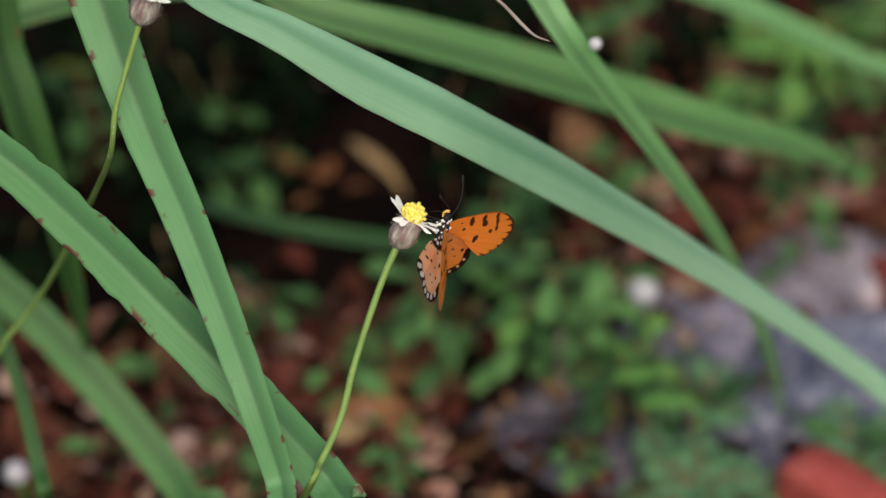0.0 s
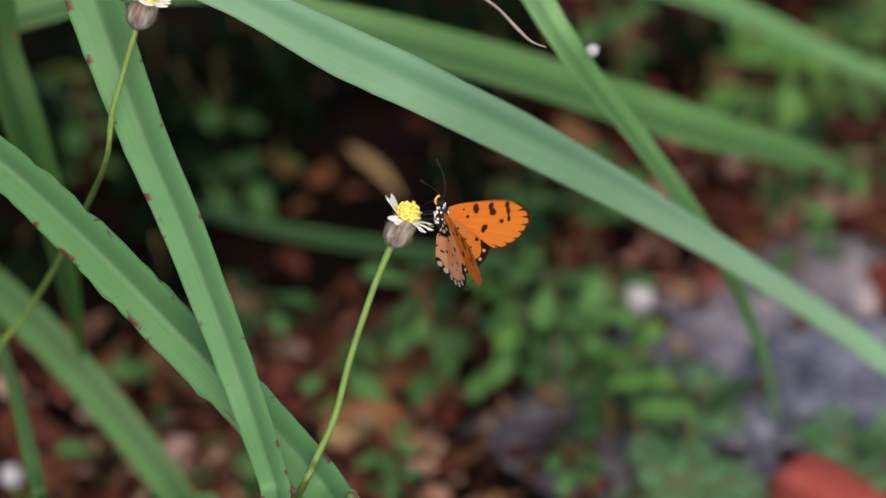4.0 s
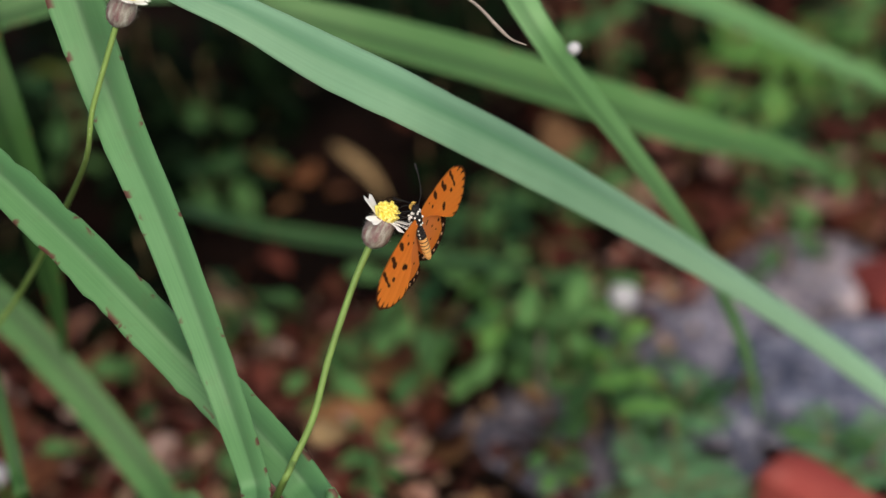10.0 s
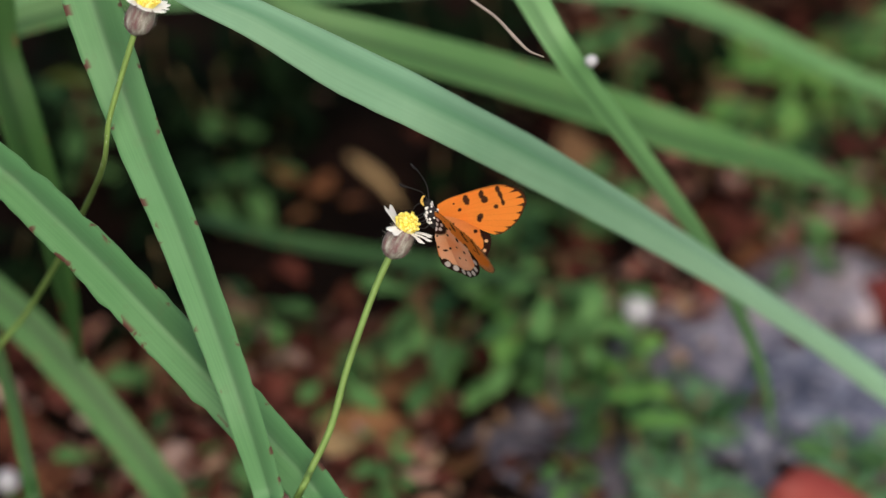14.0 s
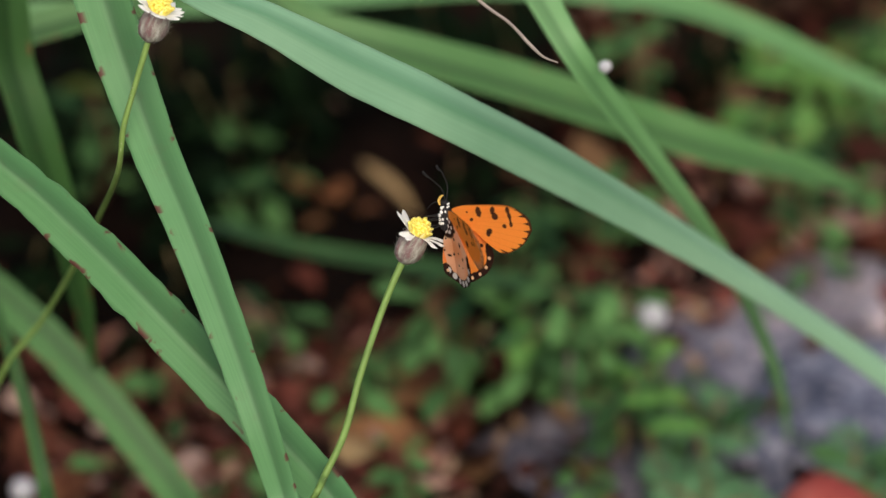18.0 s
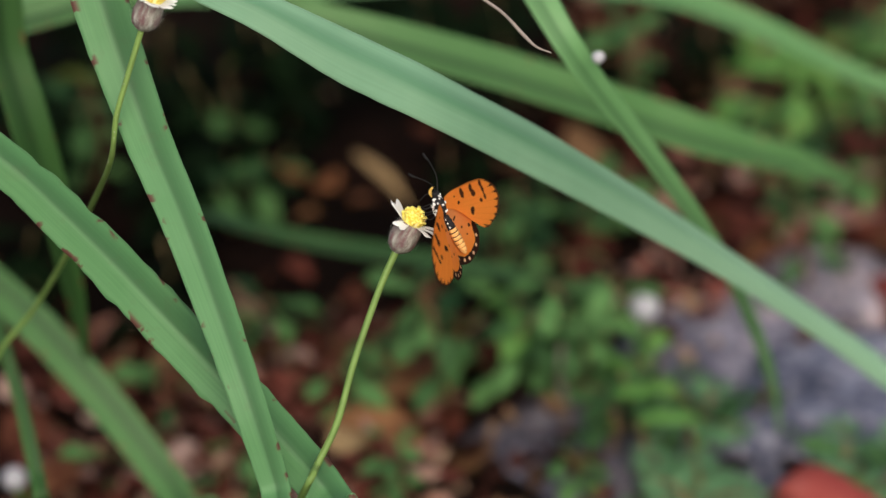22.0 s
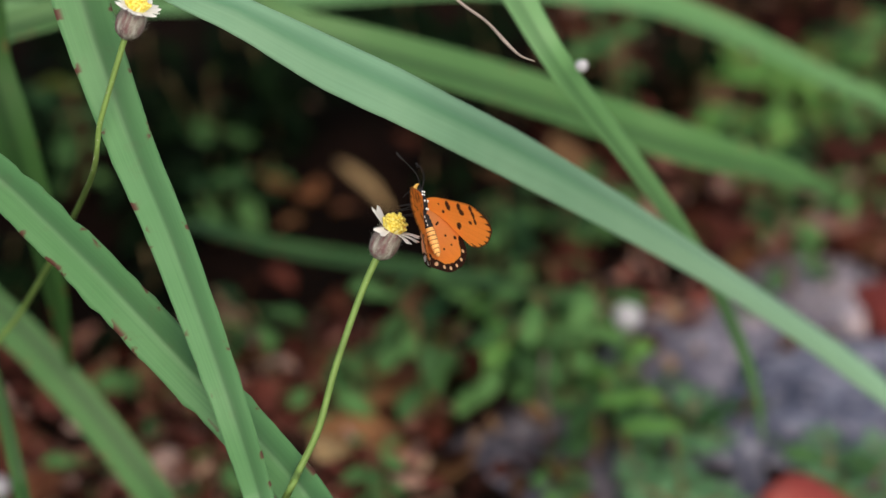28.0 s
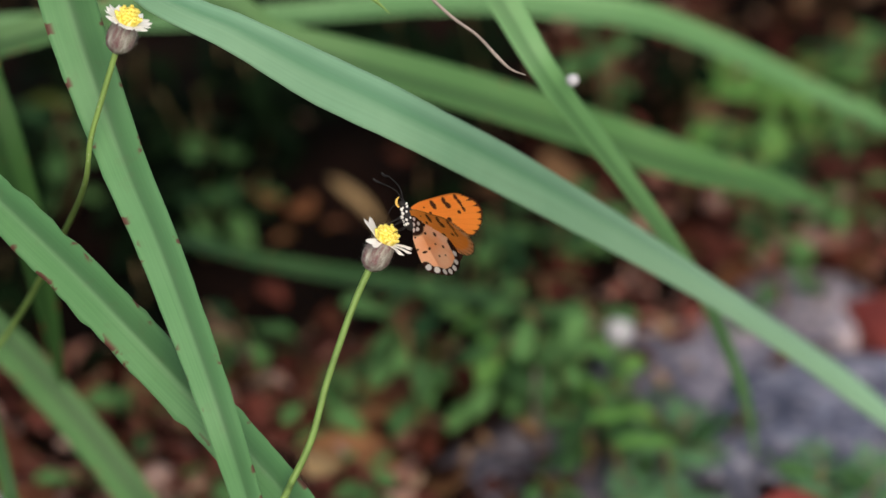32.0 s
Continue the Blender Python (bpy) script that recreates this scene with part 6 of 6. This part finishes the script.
    walk(FLOWER, [
        (0, pose(-0.08500, 0.06000, 0.00000, 0.318, 0.046, -0.067)), (1, pose(-0.08500, 0.06000, 0.00000, -0.316, 0.046, 0.084)),
        (2, pose(-0.08500, 0.06000, 0.00000, -0.220, -0.145, 0.026)), (3, pose(-0.08500, 0.06000, 0.00000, -0.258, -0.038, 0.054)),
        (5.5, pose(-0.08500, 0.06000, 0.00000, -0.043, -0.072, -0.003)), (6, pose(-0.08500, 0.06000, 0.00000, -0.037, 0.147, 0.036)),
        (6.5, pose(-0.08500, 0.06000, 0.00000, 0.009, 0.283, 0.050)), (7, pose(-0.08500, 0.06000, 0.00000, 0.032, 0.055, 0.002)),
        (7.5, pose(-0.08500, 0.06000, 0.00000, -0.000, -0.037, -0.007)), (8, pose(-0.08500, 0.06000, 0.00000, -0.053, -0.084, -0.003)),
        (8.5, pose(-0.08500, 0.06000, 0.00000, -0.025, 0.061, 0.017)), (9, pose(-0.08500, 0.06000, 0.00000, -0.010, 0.047, 0.011)),
        (9.5, pose(-0.08500, 0.06000, 0.00000, -0.027, -0.057, -0.004)), (10, pose(-0.08500, 0.06000, 0.00000, 0.020, -0.131, -0.029)),
        (10.5, pose(-0.08500, 0.06000, 0.00000, 0.014, 0.066, 0.009)), (11, pose(-0.08500, 0.06000, 0.00000, 0.014, 0.201, 0.034)),
        (11.5, pose(-0.08500, 0.06000, 0.00000, 0.011, 0.151, 0.025)), (12, pose(-0.08500, 0.06000, 0.00000, -0.057, 0.059, 0.024)),
        (12.5, pose(-0.08500, 0.06000, 0.00000, -0.047, 0.029, 0.017)), (13, pose(-0.08500, 0.06000, 0.00000, 0.009, 0.018, 0.001)),
        (13.5, pose(-0.08500, 0.06000, 0.00000, -0.042, 0.102, 0.029)), (14, pose(-0.08500, 0.06000, 0.00000, -0.011, 0.111, 0.023)),
        (14.5, pose(-0.08500, 0.06000, 0.00000, 0.007, 0.121, 0.021)), (16.5, pose(-0.08500, 0.06000, 0.00000, 0.095, 0.122, 0.000)),
        (17, pose(-0.08500, 0.06000, 0.00000, 0.050, -0.098, -0.030)), (17.5, pose(-0.08500, 0.06000, 0.00000, -0.047, -0.052, 0.001)),
        (18, pose(-0.08500, 0.06000, 0.00000, -0.071, 0.003, 0.017)), (18.5, pose(-0.08500, 0.06000, 0.00000, -0.077, -0.073, 0.005)),
        (19, pose(-0.08500, 0.06000, 0.00000, -0.070, -0.074, 0.003)), (19.5, pose(-0.08500, 0.06000, 0.00000, -0.120, -0.036, 0.022)),
        (20, pose(-0.08500, 0.06000, 0.00000, -0.121, -0.009, 0.027)), (20.5, pose(-0.08500, 0.06000, 0.00000, -0.118, -0.041, 0.021)),
        (21, pose(-0.08500, 0.06000, 0.00000, -0.099, -0.076, 0.010)), (21.5, pose(-0.08500, 0.06000, 0.00000, -0.113, -0.000, 0.027)),
        (22, pose(-0.08500, 0.06000, 0.00000, -0.116, 0.064, 0.040)), (22.5, pose(-0.08500, 0.06000, 0.00000, -0.116, 0.137, 0.053)),
        (23, pose(-0.08500, 0.06000, 0.00000, -0.169, -0.126, 0.017)), (23.5, pose(-0.08500, 0.06000, 0.00000, -0.166, 0.104, 0.059)),
        (24, pose(-0.08500, 0.06000, 0.00000, -0.139, 0.156, 0.062)), (24.5, pose(-0.08500, 0.06000, 0.00000, -0.355, -0.086, 0.069)),
        (25, pose(-0.08500, 0.06000, 0.00000, -0.157, -0.275, -0.013)), (25.5, pose(-0.08500, 0.06000, 0.00000, -0.215, -0.004, 0.051)),
        (28, pose(-0.08500, 0.06000, 0.00000, -0.239, -0.098, 0.039)), (29, pose(-0.08500, 0.06000, 0.00000, -0.010, -0.310, -0.055)),
        (30, pose(-0.08500, 0.06000, 0.00000, -0.317, -0.146, 0.049)), (31, pose(-0.08500, 0.06000, 0.00000, -0.161, -0.218, -0.002)),
        (32, pose(-0.08500, 0.06000, 0.00000, -0.446, -0.041, 0.099)),
    ])
    walk(LONG_BLADE, [
        (0, pose(-0.00190, -0.00389, -0.00555, -0.005, 0.939, -0.657)), (0.5, pose(-0.00190, -0.00389, -0.00555, -0.005, 0.939, -0.657)),
        (1, pose(-0.00075, -0.00156, -0.00223, -0.001, 0.375, -0.263)), (1.5, pose(0.00054, 0.00117, 0.00167, -0.000, -0.282, 0.197)),
        (2, pose(0.00142, 0.00313, 0.00447, -0.003, -0.751, 0.526)), (3, pose(0.00151, 0.00332, 0.00475, -0.004, -0.798, 0.559)),
        (3.5, pose(0.00151, 0.00332, 0.00475, -0.004, -0.798, 0.559)), (5.5, pose(0.00160, 0.00352, 0.00503, -0.004, -0.845, 0.592)),
        (6, pose(0.00177, 0.00391, 0.00558, -0.005, -0.939, 0.657)), (6.5, pose(0.00081, 0.00176, 0.00251, -0.001, -0.422, 0.296)),
        (7, pose(0.00054, 0.00117, 0.00167, -0.000, -0.282, 0.197)), (7.5, pose(0.00090, 0.00195, 0.00279, -0.001, -0.469, 0.329)),
        (8, pose(0.00054, 0.00117, 0.00167, -0.000, -0.282, 0.197)), (8.5, pose(0.00036, 0.00078, 0.00111, -0.000, -0.188, 0.131)),
        (9, pose(0.00000, 0.00000, 0.00000, 0.000, -0.000, 0.000)), (9.5, pose(0.00027, 0.00059, 0.00084, -0.000, -0.141, 0.099)),
        (10, pose(0.00009, 0.00020, 0.00028, -0.000, -0.047, 0.033)), (10.5, pose(0.00054, 0.00117, 0.00167, -0.000, -0.282, 0.197)),
        (11, pose(0.00077, 0.00166, 0.00237, -0.001, -0.399, 0.279)), (11.5, pose(0.00072, 0.00156, 0.00223, -0.001, -0.375, 0.263)),
        (12, pose(0.00077, 0.00166, 0.00237, -0.001, -0.399, 0.279)), (12.5, pose(0.00063, 0.00137, 0.00195, -0.001, -0.329, 0.230)),
        (13, pose(0.00000, 0.00000, 0.00000, 0.000, -0.000, 0.000)), (13.5, pose(0.00018, 0.00039, 0.00056, -0.000, -0.094, 0.066)),
        (14, pose(0.00054, 0.00117, 0.00167, -0.000, -0.282, 0.197)), (14.5, pose(0.00054, 0.00117, 0.00167, -0.000, -0.282, 0.197)),
        (17, pose(0.00045, 0.00098, 0.00139, -0.000, -0.235, 0.164)), (17.5, pose(0.00108, 0.00234, 0.00335, -0.002, -0.563, 0.394)),
        (18, pose(0.00108, 0.00234, 0.00335, -0.002, -0.563, 0.394)), (18.5, pose(0.00116, 0.00254, 0.00363, -0.002, -0.610, 0.427)),
        (19, pose(0.00072, 0.00156, 0.00223, -0.001, -0.375, 0.263)), (19.5, pose(0.00099, 0.00215, 0.00307, -0.002, -0.516, 0.362)),
        (20, pose(0.00108, 0.00234, 0.00335, -0.002, -0.563, 0.394)), (20.5, pose(0.00108, 0.00234, 0.00335, -0.002, -0.563, 0.394)),
        (21, pose(0.00108, 0.00234, 0.00335, -0.002, -0.563, 0.394)), (21.5, pose(0.00142, 0.00313, 0.00447, -0.003, -0.751, 0.526)),
        (22, pose(0.00108, 0.00234, 0.00335, -0.002, -0.563, 0.394)), (22.5, pose(0.00108, 0.00234, 0.00335, -0.002, -0.563, 0.394)),
        (23, pose(0.00116, 0.00254, 0.00363, -0.002, -0.610, 0.427)), (24, pose(0.00130, 0.00274, 0.00391, -0.003, -0.660, 0.462)), (25, pose(0.00157, 0.00332, 0.00474, -0.004, -0.800, 0.560)),
        (25.5, pose(0.00166, 0.00353, 0.00504, -0.004, -0.850, 0.595)), (27.5, pose(0.00185, 0.00394, 0.00564, -0.006, -0.950, 0.665)),
        (28, pose(0.00138, 0.00290, 0.00415, -0.003, -0.700, 0.490)), (28.5, pose(0.00213, 0.00457, 0.00653, -0.007, -1.100, 0.770)),
        (29, pose(0.00204, 0.00436, 0.00623, -0.007, -1.050, 0.735)), (29.5, pose(0.00195, 0.00415, 0.00593, -0.006, -1.000, 0.700)),
        (30, pose(0.00217, 0.00465, 0.00665, -0.008, -1.120, 0.784)), (30.5, pose(0.00228, 0.00490, 0.00701, -0.009, -1.180, 0.826)),
        (31, pose(0.00374, 0.00833, 0.01190, -0.024, -2.000, 1.400)), (31.5, pose(0.00408, 0.00916, 0.01310, -0.030, -2.200, 1.540)),
        (32, pose(0.00128, 0.00270, 0.00385, -0.003, -0.650, 0.455)),
    ])


motions()
